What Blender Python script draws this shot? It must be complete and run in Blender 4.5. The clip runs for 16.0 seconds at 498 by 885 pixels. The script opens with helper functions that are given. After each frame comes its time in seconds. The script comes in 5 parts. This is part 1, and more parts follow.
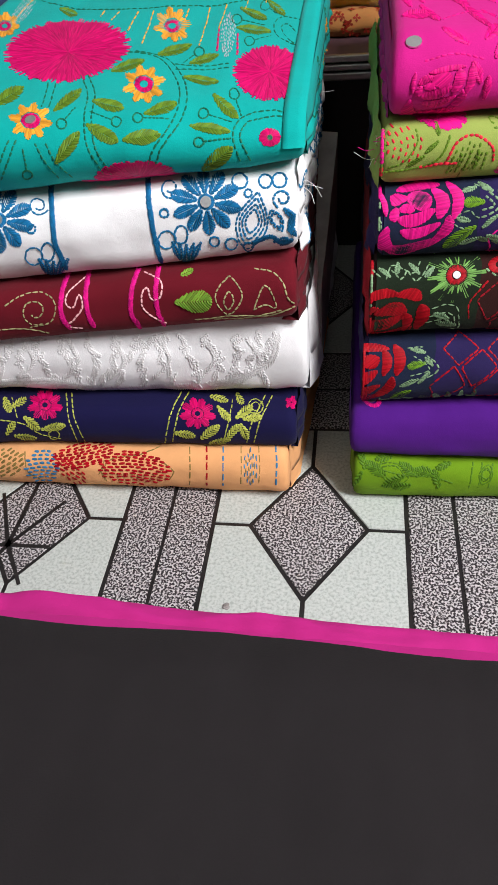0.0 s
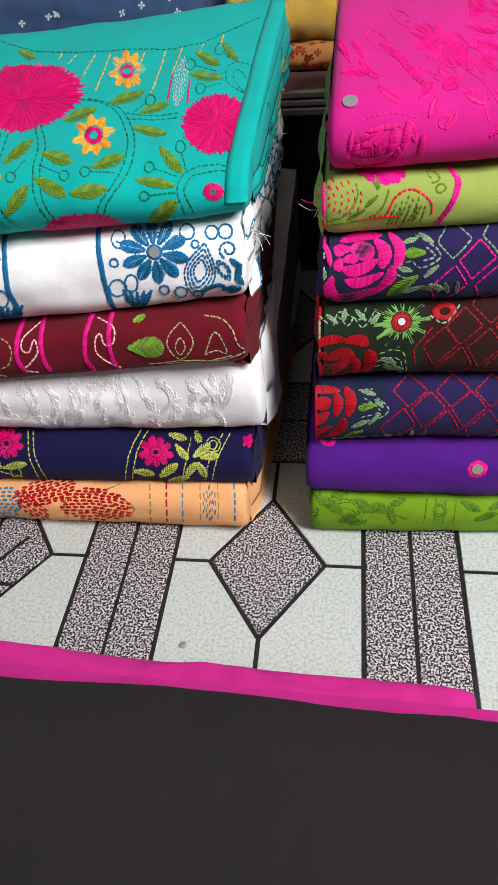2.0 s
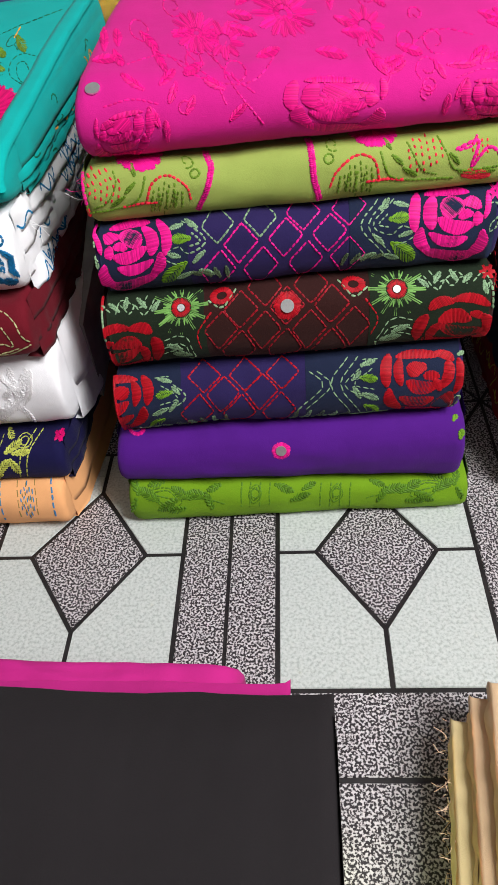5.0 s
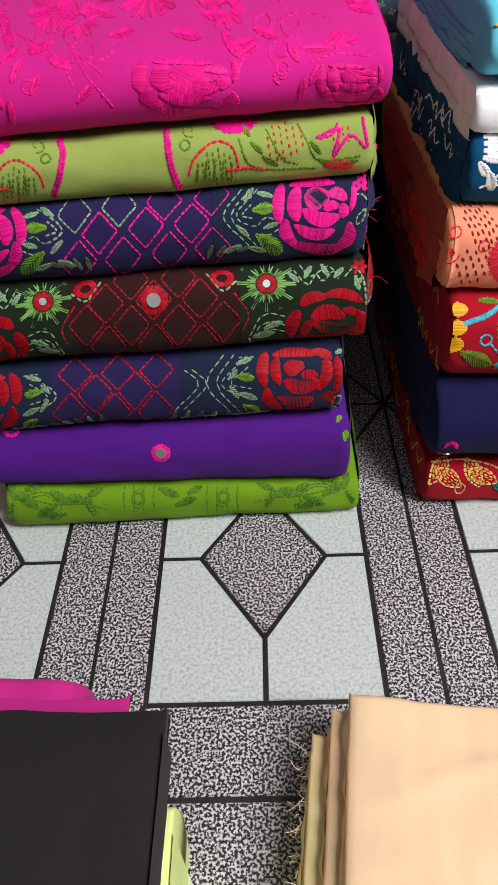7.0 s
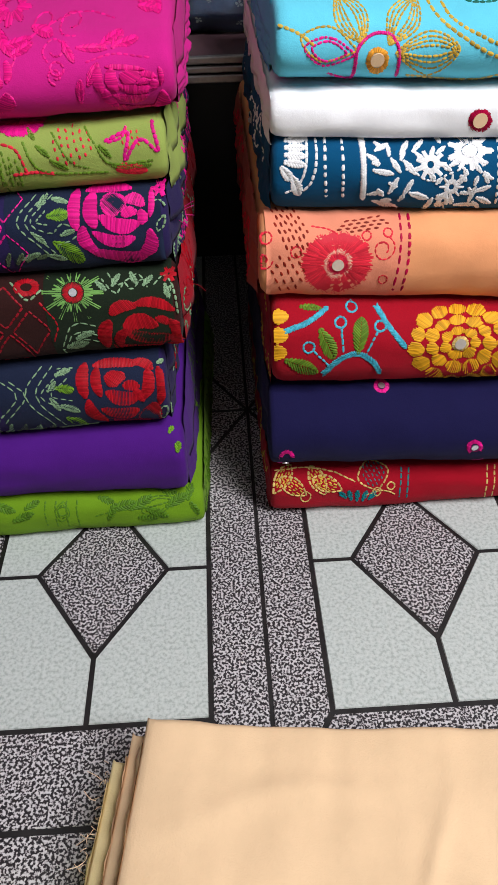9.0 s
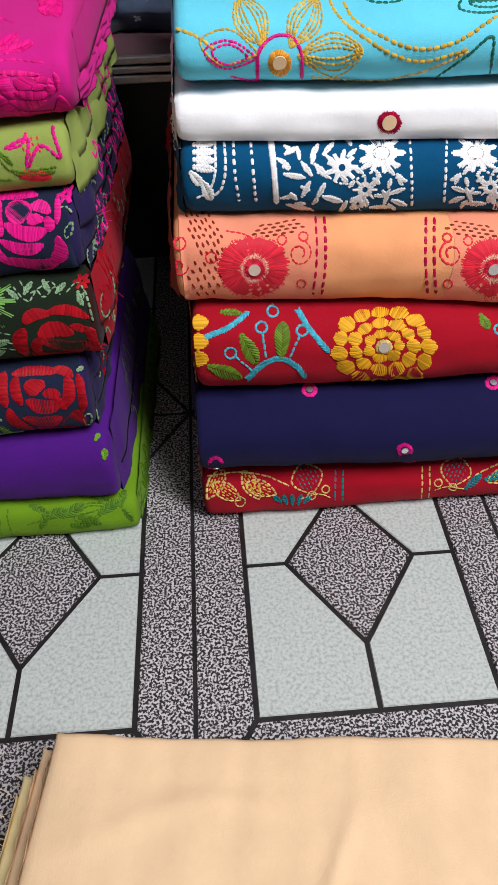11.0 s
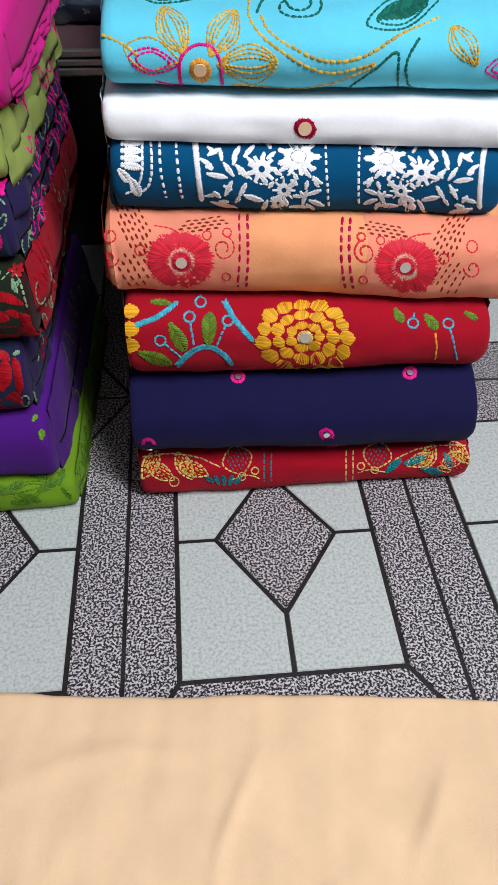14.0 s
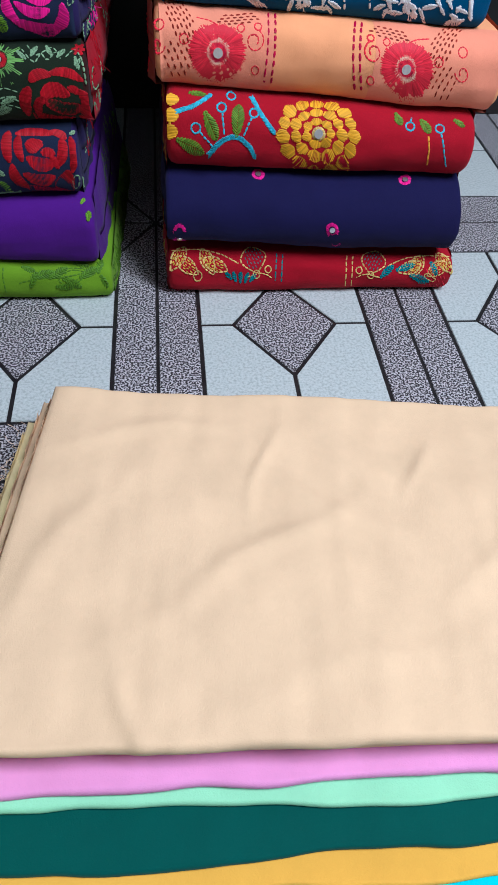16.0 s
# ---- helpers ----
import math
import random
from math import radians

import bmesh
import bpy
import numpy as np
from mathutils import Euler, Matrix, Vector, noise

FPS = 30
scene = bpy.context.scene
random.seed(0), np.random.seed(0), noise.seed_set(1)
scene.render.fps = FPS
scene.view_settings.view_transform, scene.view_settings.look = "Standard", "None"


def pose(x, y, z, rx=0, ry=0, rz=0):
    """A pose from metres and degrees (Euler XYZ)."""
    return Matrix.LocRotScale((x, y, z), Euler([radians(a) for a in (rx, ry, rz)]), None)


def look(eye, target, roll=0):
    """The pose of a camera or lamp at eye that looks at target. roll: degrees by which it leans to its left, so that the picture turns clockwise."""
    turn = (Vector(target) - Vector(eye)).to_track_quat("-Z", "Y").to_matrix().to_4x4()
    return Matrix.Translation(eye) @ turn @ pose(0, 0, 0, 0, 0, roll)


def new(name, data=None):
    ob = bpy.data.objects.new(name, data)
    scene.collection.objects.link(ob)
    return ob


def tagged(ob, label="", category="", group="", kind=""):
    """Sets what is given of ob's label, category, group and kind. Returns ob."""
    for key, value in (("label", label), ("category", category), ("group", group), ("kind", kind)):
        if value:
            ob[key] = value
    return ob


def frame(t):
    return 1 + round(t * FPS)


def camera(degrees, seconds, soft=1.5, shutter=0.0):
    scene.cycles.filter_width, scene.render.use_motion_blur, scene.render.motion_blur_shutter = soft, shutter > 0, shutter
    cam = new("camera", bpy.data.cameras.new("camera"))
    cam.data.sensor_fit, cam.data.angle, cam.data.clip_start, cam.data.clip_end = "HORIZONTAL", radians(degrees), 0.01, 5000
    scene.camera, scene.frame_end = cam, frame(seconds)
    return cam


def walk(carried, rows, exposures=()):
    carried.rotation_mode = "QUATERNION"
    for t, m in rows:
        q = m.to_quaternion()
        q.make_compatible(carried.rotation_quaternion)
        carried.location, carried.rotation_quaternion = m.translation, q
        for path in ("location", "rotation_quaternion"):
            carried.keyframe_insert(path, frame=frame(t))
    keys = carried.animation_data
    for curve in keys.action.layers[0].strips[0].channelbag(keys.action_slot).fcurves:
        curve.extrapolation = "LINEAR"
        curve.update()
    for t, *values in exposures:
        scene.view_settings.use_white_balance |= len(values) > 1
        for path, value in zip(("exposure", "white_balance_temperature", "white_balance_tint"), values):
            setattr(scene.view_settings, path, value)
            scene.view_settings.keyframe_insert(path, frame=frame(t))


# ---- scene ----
cam = camera(39.3, 16.0)
PATH = [
    (0, (0.096, -0.468, 0.58), (-0.191, 0.948, -0.803), -6.4),
    (0.5, (0.1, -0.463, 0.589), (-0.19, 0.963, -0.783), -6.0),
    (1, (0.111, -0.455, 0.6), (-0.166, 0.98, -0.765), -5.7),
    (1.5, (0.113, -0.448, 0.602), (-0.175, 0.975, -0.774), -6.5),
    (2, (0.137, -0.443, 0.612), (-0.14, 0.975, -0.771), -6.6),
    (2.5, (0.163, -0.438, 0.61), (-0.109, 0.977, -0.778), -6.4),
    (3, (0.187, -0.439, 0.611), (-0.058, 0.983, -0.773), -5.9),
    (3.5, (0.202, -0.437, 0.611), (-0.01, 0.993, -0.771), -5.2),
    (4, (0.232, -0.439, 0.605), (0.02, 0.999, -0.769), -5.8),
    (4.2, (0.246, -0.442, 0.606), (0.055, 0.987, -0.781), -6.3),
    (6.3, (0.334, -0.441, 0.572), (0.243, 0.984, -0.828), -4.3),
    (6.5, (0.346, -0.437, 0.575), (0.264, 1.004, -0.81), -4.0),
    (7, (0.369, -0.425, 0.566), (0.312, 1.018, -0.817), -3.4),
    (7.5, (0.401, -0.42, 0.55), (0.382, 1.021, -0.836), -2.6),
    (8, (0.426, -0.412, 0.546), (0.437, 1.028, -0.842), -1.9),
    (8.5, (0.457, -0.408, 0.551), (0.497, 1.034, -0.834), -1.1),
    (9, (0.49, -0.407, 0.558), (0.542, 1.03, -0.831), -1.6),
    (9.5, (0.509, -0.405, 0.556), (0.569, 1.023, -0.844), -2.0),
    (10, (0.527, -0.401, 0.558), (0.585, 1.031, -0.838), -2.3),
    (12.3, (0.561, -0.398, 0.57), (0.654, 1.011, -0.846), -0.9),
    (12.5, (0.559, -0.393, 0.584), (0.655, 1.015, -0.833), -0.7),
    (13, (0.577, -0.402, 0.585), (0.688, 1.006, -0.831), -1.0),
    (13.5, (0.588, -0.419, 0.583), (0.705, 0.99, -0.832), -0.5),
    (14, (0.59, -0.433, 0.586), (0.735, 0.958, -0.844), 1.1),
    (14.5, (0.574, -0.484, 0.569), (0.722, 0.89, -0.876), 2.0),
    (15, (0.549, -0.554, 0.564), (0.719, 0.822, -0.877), 3.3),
    (15.5, (0.537, -0.626, 0.55), (0.754, 0.72, -0.913), 4.8),
    (16, (0.528, -0.66, 0.528), (0.739, 0.662, -0.958), 4.8),
]
EXPOSURES = [(0.0, 0.34, 6600, 9), (4.0, 0.28, 6600, 9), (7.0, -0.01, 6500, 10), (8.5, -0.2, 6450, 10), (10.0, -0.22, 6400, 10), (12.5, -0.28, 6350, 10), (14.0, -0.31, 6150, 10), (15.0, -0.4, 5850, 9), (16.0, -0.24, 5400, 8)]
walk(cam, [(t, look(eye, target, roll)) for t, eye, target, roll in PATH], EXPOSURES)

# ---- light: an unseen ceiling tube, an added weak fill and a dim room ----
world = bpy.data.worlds.new("room_air")
world.use_nodes = True
world.node_tree.nodes["Background"].inputs[0].default_value = (0.9, 0.95, 1.0, 1)
world.node_tree.nodes["Background"].inputs[1].default_value = 0.020
scene.world = world


def lamp(name, eye, target, sx, sy, watts, colour):
    data = bpy.data.lights.new(name, "AREA")
    data.shape, data.size, data.size_y, data.energy, data.color = "RECTANGLE", sx, sy, watts, colour
    ob = new(name, data)
    ob.matrix_world = look(eye, target)
    return ob


lamp("unseen_overhead_light", (1.48, -0.9, 2.18), (0.3, 0.0, 0.1), 0.3, 1.3, 86, (0.985, 0.965, 1.0))
# weak fill from the front left, added to lift the dark sides
lamp("unseen_overhead_light", (-0.3, -1.7, 2.3), (0.2, 0.0, 0.1), 1.2, 0.3, 2, (0.97, 0.98, 1.0))

# ---- materials ----


def material(name, rough=0.8):
    m = bpy.data.materials.new(name)
    m.use_nodes = True
    nodes, links = m.node_tree.nodes, m.node_tree.links
    bsdf = nodes["Principled BSDF"]
    bsdf.inputs["Roughness"].default_value = rough
    return m, nodes, links, bsdf


def coords(nodes, links, scale=(1, 1, 1)):
    tc = nodes.new("ShaderNodeTexCoord")
    mp = nodes.new("ShaderNodeMapping")
    mp.inputs["Scale"].default_value = scale
    links.new(tc.outputs["Object"], mp.inputs[0])
    return mp.outputs[0]


def noise_tex(nodes, links, vec, scale, detail=3.0, rough=0.5):
    n = nodes.new("ShaderNodeTexNoise")
    n.inputs["Scale"].default_value, n.inputs["Detail"].default_value, n.inputs["Roughness"].default_value = scale, detail, rough
    links.new(vec, n.inputs["Vector"])
    return n.outputs["Fac"]


def ramp(nodes, links, fac, stops):
    r = nodes.new("ShaderNodeValToRGB")
    while len(r.color_ramp.elements) < len(stops):
        r.color_ramp.elements.new(0.5)
    for e, (p, c) in zip(r.color_ramp.elements, stops):
        e.position, e.color = p, (*c, 1)
    links.new(fac, r.inputs[0])
    return r.outputs[0]


def bump(nodes, links, bsdf, height, strength, distance):
    b = nodes.new("ShaderNodeBump")
    b.inputs["Strength"].default_value, b.inputs["Distance"].default_value = strength, distance
    links.new(height, b.inputs["Height"])
    links.new(b.outputs[0], bsdf.inputs["Normal"])


def cloth_mat(name, colour, rough=0.85, sheen=None, weave=0.35):
    sheen = 0.04 if sheen is None else sheen
    m, nodes, links, bsdf = material(name, rough)
    vec = coords(nodes, links)
    fine = noise_tex(nodes, links, coords(nodes, links, (900, 900, 1800)), 1.0, 2.0)
    wide = noise_tex(nodes, links, vec, 22, 4.0, 0.6)
    dark = tuple(c * 0.94 for c in colour)
    light = tuple(min(1, c * 1.05) for c in colour)
    links.new(ramp(nodes, links, wide, [(0.3, dark), (0.7, light)]), bsdf.inputs["Base Color"])
    bsdf.inputs["Sheen Weight"].default_value = sheen
    bsdf.inputs["Sheen Roughness"].default_value = 0.5
    bsdf.inputs["Specular IOR Level"].default_value = 0.12
    mix = nodes.new("ShaderNodeMath")
    mix.operation = "ADD"
    links.new(fine, mix.inputs[0])
    links.new(noise_tex(nodes, links, vec, 140, 3.0), mix.inputs[1])
    crumple = nodes.new("ShaderNodeMath")
    crumple.operation = "MULTIPLY_ADD"
    crumple.inputs[1].default_value = 2.6
    links.new(noise_tex(nodes, links, coords(nodes, links, (1.0, 0.7, 1.5)), 42, 5.0, 0.55), crumple.inputs[0])
    links.new(mix.outputs[0], crumple.inputs[2])
    bump(nodes, links, bsdf, crumple.outputs[0], weave, 0.0007)
    return m


def thread_mat(name, colour, rough=0.52):
    m, nodes, links, bsdf = material(name, rough)
    geo = nodes.new("ShaderNodeNewGeometry")
    dark = tuple(c * (0.62 if min(colour) < 0.3 else 0.9) for c in colour)
    light = tuple(min(1, c * 1.15) for c in colour)
    links.new(ramp(nodes, links, geo.outputs["Random Per Island"], [(0.0, dark), (1.0, light)]), bsdf.inputs["Base Color"])
    bsdf.inputs["Specular IOR Level"].default_value = 0.16
    bump(nodes, links, bsdf, noise_tex(nodes, links, coords(nodes, links), 2500, 2.0), 0.3, 0.0003)
    return m


def floor_mats():
    out = []
    for kind in ("pale", "speckled", "joint"):
        m, nodes, links, bsdf = material("floor_" + kind, 0.34)
        vec = coords(nodes, links)
        if kind == "pale":
            n = noise_tex(nodes, links, vec, 330, 3.0, 0.55)
            c = ramp(nodes, links, n, [(0.36, (0.365, 0.405, 0.375)), (0.5, (0.49, 0.53, 0.50)), (0.64, (0.55, 0.585, 0.555))])
        elif kind == "speckled":
            n = noise_tex(nodes, links, vec, 440, 1.3, 0.5)
            c = ramp(nodes, links, n, [(0.44, (0.014, 0.012, 0.014)), (0.487, (0.065, 0.056, 0.06)), (0.525, (0.42, 0.40, 0.405)), (0.63, (0.60, 0.58, 0.585))])
        else:
            n = noise_tex(nodes, links, vec, 60, 3.0)
            c = ramp(nodes, links, n, [(0.3, (0.008, 0.007, 0.007)), (0.7, (0.02, 0.018, 0.018))])
        links.new(c, bsdf.inputs["Base Color"])
        worn = noise_tex(nodes, links, vec, 9, 4.0)
        rr = nodes.new("ShaderNodeMapRange")
        rr.inputs["To Min"].default_value, rr.inputs["To Max"].default_value = 0.28, 0.5
        links.new(worn, rr.inputs["Value"])
        links.new(rr.outputs[0], bsdf.inputs["Roughness"])
        bump(nodes, links, bsdf, n, 0.08, 0.0004)
        out.append(m)
    return out


def plain(name, colour, rough=0.6, metal=0.0, scale=30.0, spread=0.2):
    m, nodes, links, bsdf = material(name, rough)
    n = noise_tex(nodes, links, coords(nodes, links), scale, 4.0, 0.6)
    lo, hi = tuple(c * (1 - spread) for c in colour), tuple(min(1, c * (1 + spread)) for c in colour)
    links.new(ramp(nodes, links, n, [(0.3, lo), (0.7, hi)]), bsdf.inputs["Base Color"])
    bsdf.inputs["Metallic"].default_value = metal
    bump(nodes, links, bsdf, n, 0.1, 0.001)
    return m


PALE, SPECKLED, JOINT = floor_mats()
WALL = plain("wall_paint", (0.34, 0.33, 0.31), 0.8)
CEIL = plain("ceiling_paint", (0.60, 0.60, 0.58), 0.85)
STEEL = plain("brushed_steel", (0.42, 0.4, 0.38), 0.35, 0.9, 200, 0.1)
# colours the bench legs, and the panel that paints the dark void behind them
WOOD_AND_VOID = plain("dark_laminate_and_void", (0.012, 0.009, 0.009), 0.35, 0.0, 20)
PLUM = plain("plum_laminate", (0.10, 0.05, 0.06), 0.5, 0.0, 20)
MIRROR = plain("shisha_mirror", (0.78, 0.79, 0.80), 0.34, 0.9, 300, 0.05)

# ---- mesh helpers ----


def mesh_ob(name, verts, faces, mat, parent=None, label="", smooth=True):
    me = bpy.data.meshes.new(name)
    me.from_pydata(verts, [], faces)
    me.materials.append(mat)
    me.polygons.foreach_set("use_smooth", [smooth] * len(me.polygons))
    ob = new(name, me)
    if parent is not None:
        ob.parent = parent
    if label:
        ob["label"] = label
    return ob


def box_data(x0, x1, y0, y1, z0, z1):
    v = [(x, y, z) for z in (z0, z1) for y in (y0, y1) for x in (x0, x1)]
    f = [(0, 2, 3, 1), (4, 5, 7, 6), (0, 1, 5, 4), (2, 6, 7, 3), (0, 4, 6, 2), (1, 3, 7, 5)]
    return v, f


def bevel_box(name, x0, x1, y0, y1, z0, z1, mat, parent=None, label="", r=0.003, seg=2):
    bm = bmesh.new()
    v, f = box_data(x0, x1, y0, y1, z0, z1)
    vs = [bm.verts.new(p) for p in v]
    for q in f:
        bm.faces.new([vs[i] for i in q])
    bmesh.ops.bevel(bm, geom=list(bm.edges), offset=r, segments=seg, affect="EDGES", profile=0.5)
    me = bpy.data.meshes.new(name)
    bm.to_mesh(me)
    bm.free()
    me.materials.append(mat)
    ob = new(name, me)
    if parent is not None:
        ob.parent = parent
    if label:
        ob["label"] = label
    return ob


# ---- room shell ----
RX0, RX1, RY0, RY1, RH = -2.2, 3.0, -2.4, 1.9, 2.6
for nm, a in (("wall_north", (RX0 - 0.1, RX1 + 0.1, RY1, RY1 + 0.1)), ("wall_south", (RX0 - 0.1, RX1 + 0.1, RY0 - 0.1, RY0)),
              ("wall_west", (RX0 - 0.1, RX0, RY0, RY1)), ("wall_east", (RX1, RX1 + 0.1, RY0, RY1))):
    tagged(mesh_ob(nm, *box_data(*a, 0, RH), WALL, smooth=False), "plain off-white painted shop wall", "wall", kind="structure")
tagged(mesh_ob("ceiling", *box_data(RX0 - 0.1, RX1 + 0.1, RY0 - 0.1, RY1 + 0.1, RH, RH + 0.1), CEIL, smooth=False), "plain white painted ceiling", "ceiling", kind="structure")
FLOOR = tagged(mesh_ob("floor", *box_data(RX0 - 0.1, RX1 + 0.1, RY0 - 0.1, RY1 + 0.1, -0.06, -0.0012), JOINT, smooth=False),
               "glossy floor with black joints, pale panels and black-and-white speckled bands", "floor", kind="structure")

# ---- folded cloth ----


class Cloth:
    """A folded length of cloth: a soft slab with a rounded fold towards the front. u runs over the width, s along the cloth from under the fold, up and over the top."""

    def __init__(self, name, label, x, yf, z0, z1, mat, depth=0.36, ry=None, n=2.25, skew=(0, 0), wob=1.0, seed=0, layers=3, group="", puff=0.0, category="folded cloth", lip=0.006, turn=0.0, bulge=0.6, creases=(), rows=14, wave=0.0, taper=0.0, ends=(0.62, 0.86, 0.97), flap=0.0, flare=0.0, ruffle=1.0, side_mat=None, rise=0.0):
        self.x0, self.x1, self.yf, self.z0, self.z1, self.depth, self.n = *x, yf, z0, z1, depth, n
        self.ry = ry if ry else 0.5 * (z1[0] - z0[0] + z1[1] - z0[1]) * 0.42
        self.skew, self.wob, self.seed, self.puff, self.turn = skew, wob * 1.6, seed * 7.31, puff, turn
        self.bulge, self.creases, self.trows, self.wave = bulge, creases, rows, wave
        self.taper, self.ends = taper, ends
        self.flap, self.flare, self.ruffle, self.side_mat, self.rise = flap, flare, ruffle, side_mat or mat, rise
        self.profile()
        self.ob = tagged(new(name, None), label, category, group)
        self.ob.empty_display_size = 0.02
        self.mat, self.group = mat, group
        self.body()
        self.side_layers(layers, lip)

    def profile(self):
        k, pts = 40, []
        for i in range(k + 1):
            th = math.pi * (i / k - 0.5)
            c, s = math.cos(th), math.sin(th)
            pts.append((1 - abs(c) ** (2 / self.n), math.copysign(abs(s) ** (2 / self.n), s)))
        self.unit = pts
        hm = 0.5 * (self.z1[0] - self.z0[0] + self.z1[1] - self.z0[1])
        self.hm = hm
        acc = [0.0]
        for (a, b), (c, d) in zip(pts, pts[1:]):
            acc.append(acc[-1] + math.hypot((c - a) * self.ry, (d - b) * hm / 2))
        self.acc, self.nose = acc, acc[-1]

    def raw(self, u, s):
        """Plain shape with no creases."""
        z0 = self.z0[0] + (self.z0[1] - self.z0[0]) * u
        z1 = self.z1[0] + (self.z1[1] - self.z1[0]) * u
        if s <= 0:
            py, pz = 1.0 - s / self.ry, -1.0
        elif s >= self.nose:
            py, pz = 1.0 + (s - self.nose) / self.ry, 1.0
        else:
            i = int(np.searchsorted(self.acc, s)) or 1
            f = (s - self.acc[i - 1]) / max(1e-9, self.acc[i] - self.acc[i - 1])
            (a, b), (c, d) = self.unit[i - 1], self.unit[i]
            py, pz = a + (c - a) * f, b + (d - b) * f
        y = self.yf + self.skew[0] * (1 - u) + self.skew[1] * u + (py if py < 1 else 1 + (py - 1) * (1 - self.taper * u)) * self.ry
        z = (z0 + z1) / 2 + pz * (z1 - z0) / 2
        x = self.x0 + (self.x1 - self.x0) * u
        back = max(0.0, y - self.yf - self.ry) / self.depth
        if self.wave:
            y += self.wave * (noise.noise(Vector((x * 7 + self.seed, 1.7, 0))) + 0.4 * noise.noise(Vector((x * 22 + self.seed, 4.1, 0))))
        if self.puff and pz > 0:
            z += self.puff * math.sin(min(1.0, back * 1.1) * math.pi) * pz
        if pz > 0:
            z += self.rise * back * pz
        x += self.turn * back * self.depth
        return Vector((x, y, z))

    def at(self, u, s, lift=0.0):
        p = self.raw(u, s)
        a = self.seed
        amp = 0.0016 * self.wob
        q = Vector((p.x * 9 + a, p.y * 9, p.z * 26 + a))
        w = noise.noise(q) * amp * 1.3 + noise.noise(q * 2.6) * amp * 0.6 + noise.noise(Vector((p.x * 60 + a, p.y * 10, p.z * 40))) * amp * 0.4
        for cx, cy, ang, length, width, amp in self.creases:
            ca, sa = math.cos(radians(ang)), math.sin(radians(ang))
            a1, b1 = (p.x - cx) * ca + (p.y - cy) * sa, -(p.x - cx) * sa + (p.y - cy) * ca
            b1 += 0.006 * math.sin(a1 * 40 + cx * 9)
            w += 0.85 * amp * math.exp(-(b1 / width) ** 2) * math.exp(-(a1 / length) ** 2)
        e = 1e-3
        du = self.raw(min(1, u + e), s) - self.raw(max(0, u - e), s)
        ds = self.raw(u, s + e) - self.raw(u, s - e)
        nrm = du.cross(ds)
        nrm.normalize()
        floor_fade = min(1.0, max(0.0, s / 0.02))
        return p + nrm * (w * floor_fade + lift), nrm

    def body(self):
        nu = max(24, int((self.x1 - self.x0) / (0.008 if self.trows < 50 else 0.004)))
        total = self.nose + self.depth - self.ry
        front = [self.nose * i / 22 for i in range(23)]
        top = [self.nose + (total - self.nose) * (i / self.trows) for i in range(1, self.trows + 1)]
        ss = front + top
        verts, faces, loop = [], [], None
        us = [0.0, 0.004, 0.014] + [0.03 + 0.94 * i / nu for i in range(nu + 1)] + [0.986, 0.996, 1.0]
        squeeze = self.ends
        for j, u in enumerate(us):
            ring = []
            sq = squeeze[j] if j < 3 else squeeze[len(us) - 1 - j] if len(us) - 1 - j < 3 else 1.0
            zc = 0.5 * (self.z0[0] + self.z1[0]) * (1 - u) + 0.5 * (self.z0[1] + self.z1[1]) * u
            for s in ss:
                p, _ = self.at(u, s)
                ring.append(Vector((p.x, p.y + (1 - sq) * 0.012, zc + (p.z - zc) * sq)))
            yb = ring[-1].y
            zt, zb = ring[-1].z, 2 * zc - ring[-1].z
            h = (zt - zb) / 2
            for i in range(1, 7):
                th = math.pi * i / 7
                ring.append(Vector((ring[0].x + self.turn * (self.depth), yb + h * self.bulge * math.sin(th), zc + h * math.cos(th))))
            zbot = self.raw(u, 0).z
            for i in range(6):
                f = i / 6
                ring.append(Vector((ring[0].x + self.turn * self.depth * (1 - f), yb + (ring[0].y - yb) * f, zc + (zbot - zc) * sq)))
            loop = len(ring)
            verts += [tuple(p) for p in ring]
        rows = len(us)
        for j in range(rows - 1):
            for i in range(loop):
                k = (i + 1) % loop
                faces.append((j * loop + i, (j + 1) * loop + i, (j + 1) * loop + k, j * loop + k))
        faces.append(tuple(range(loop)))
        faces.append(tuple((rows - 1) * loop + i for i in reversed(range(loop))))
        mesh_ob("cloth_body", verts, faces, self.mat, self.ob)

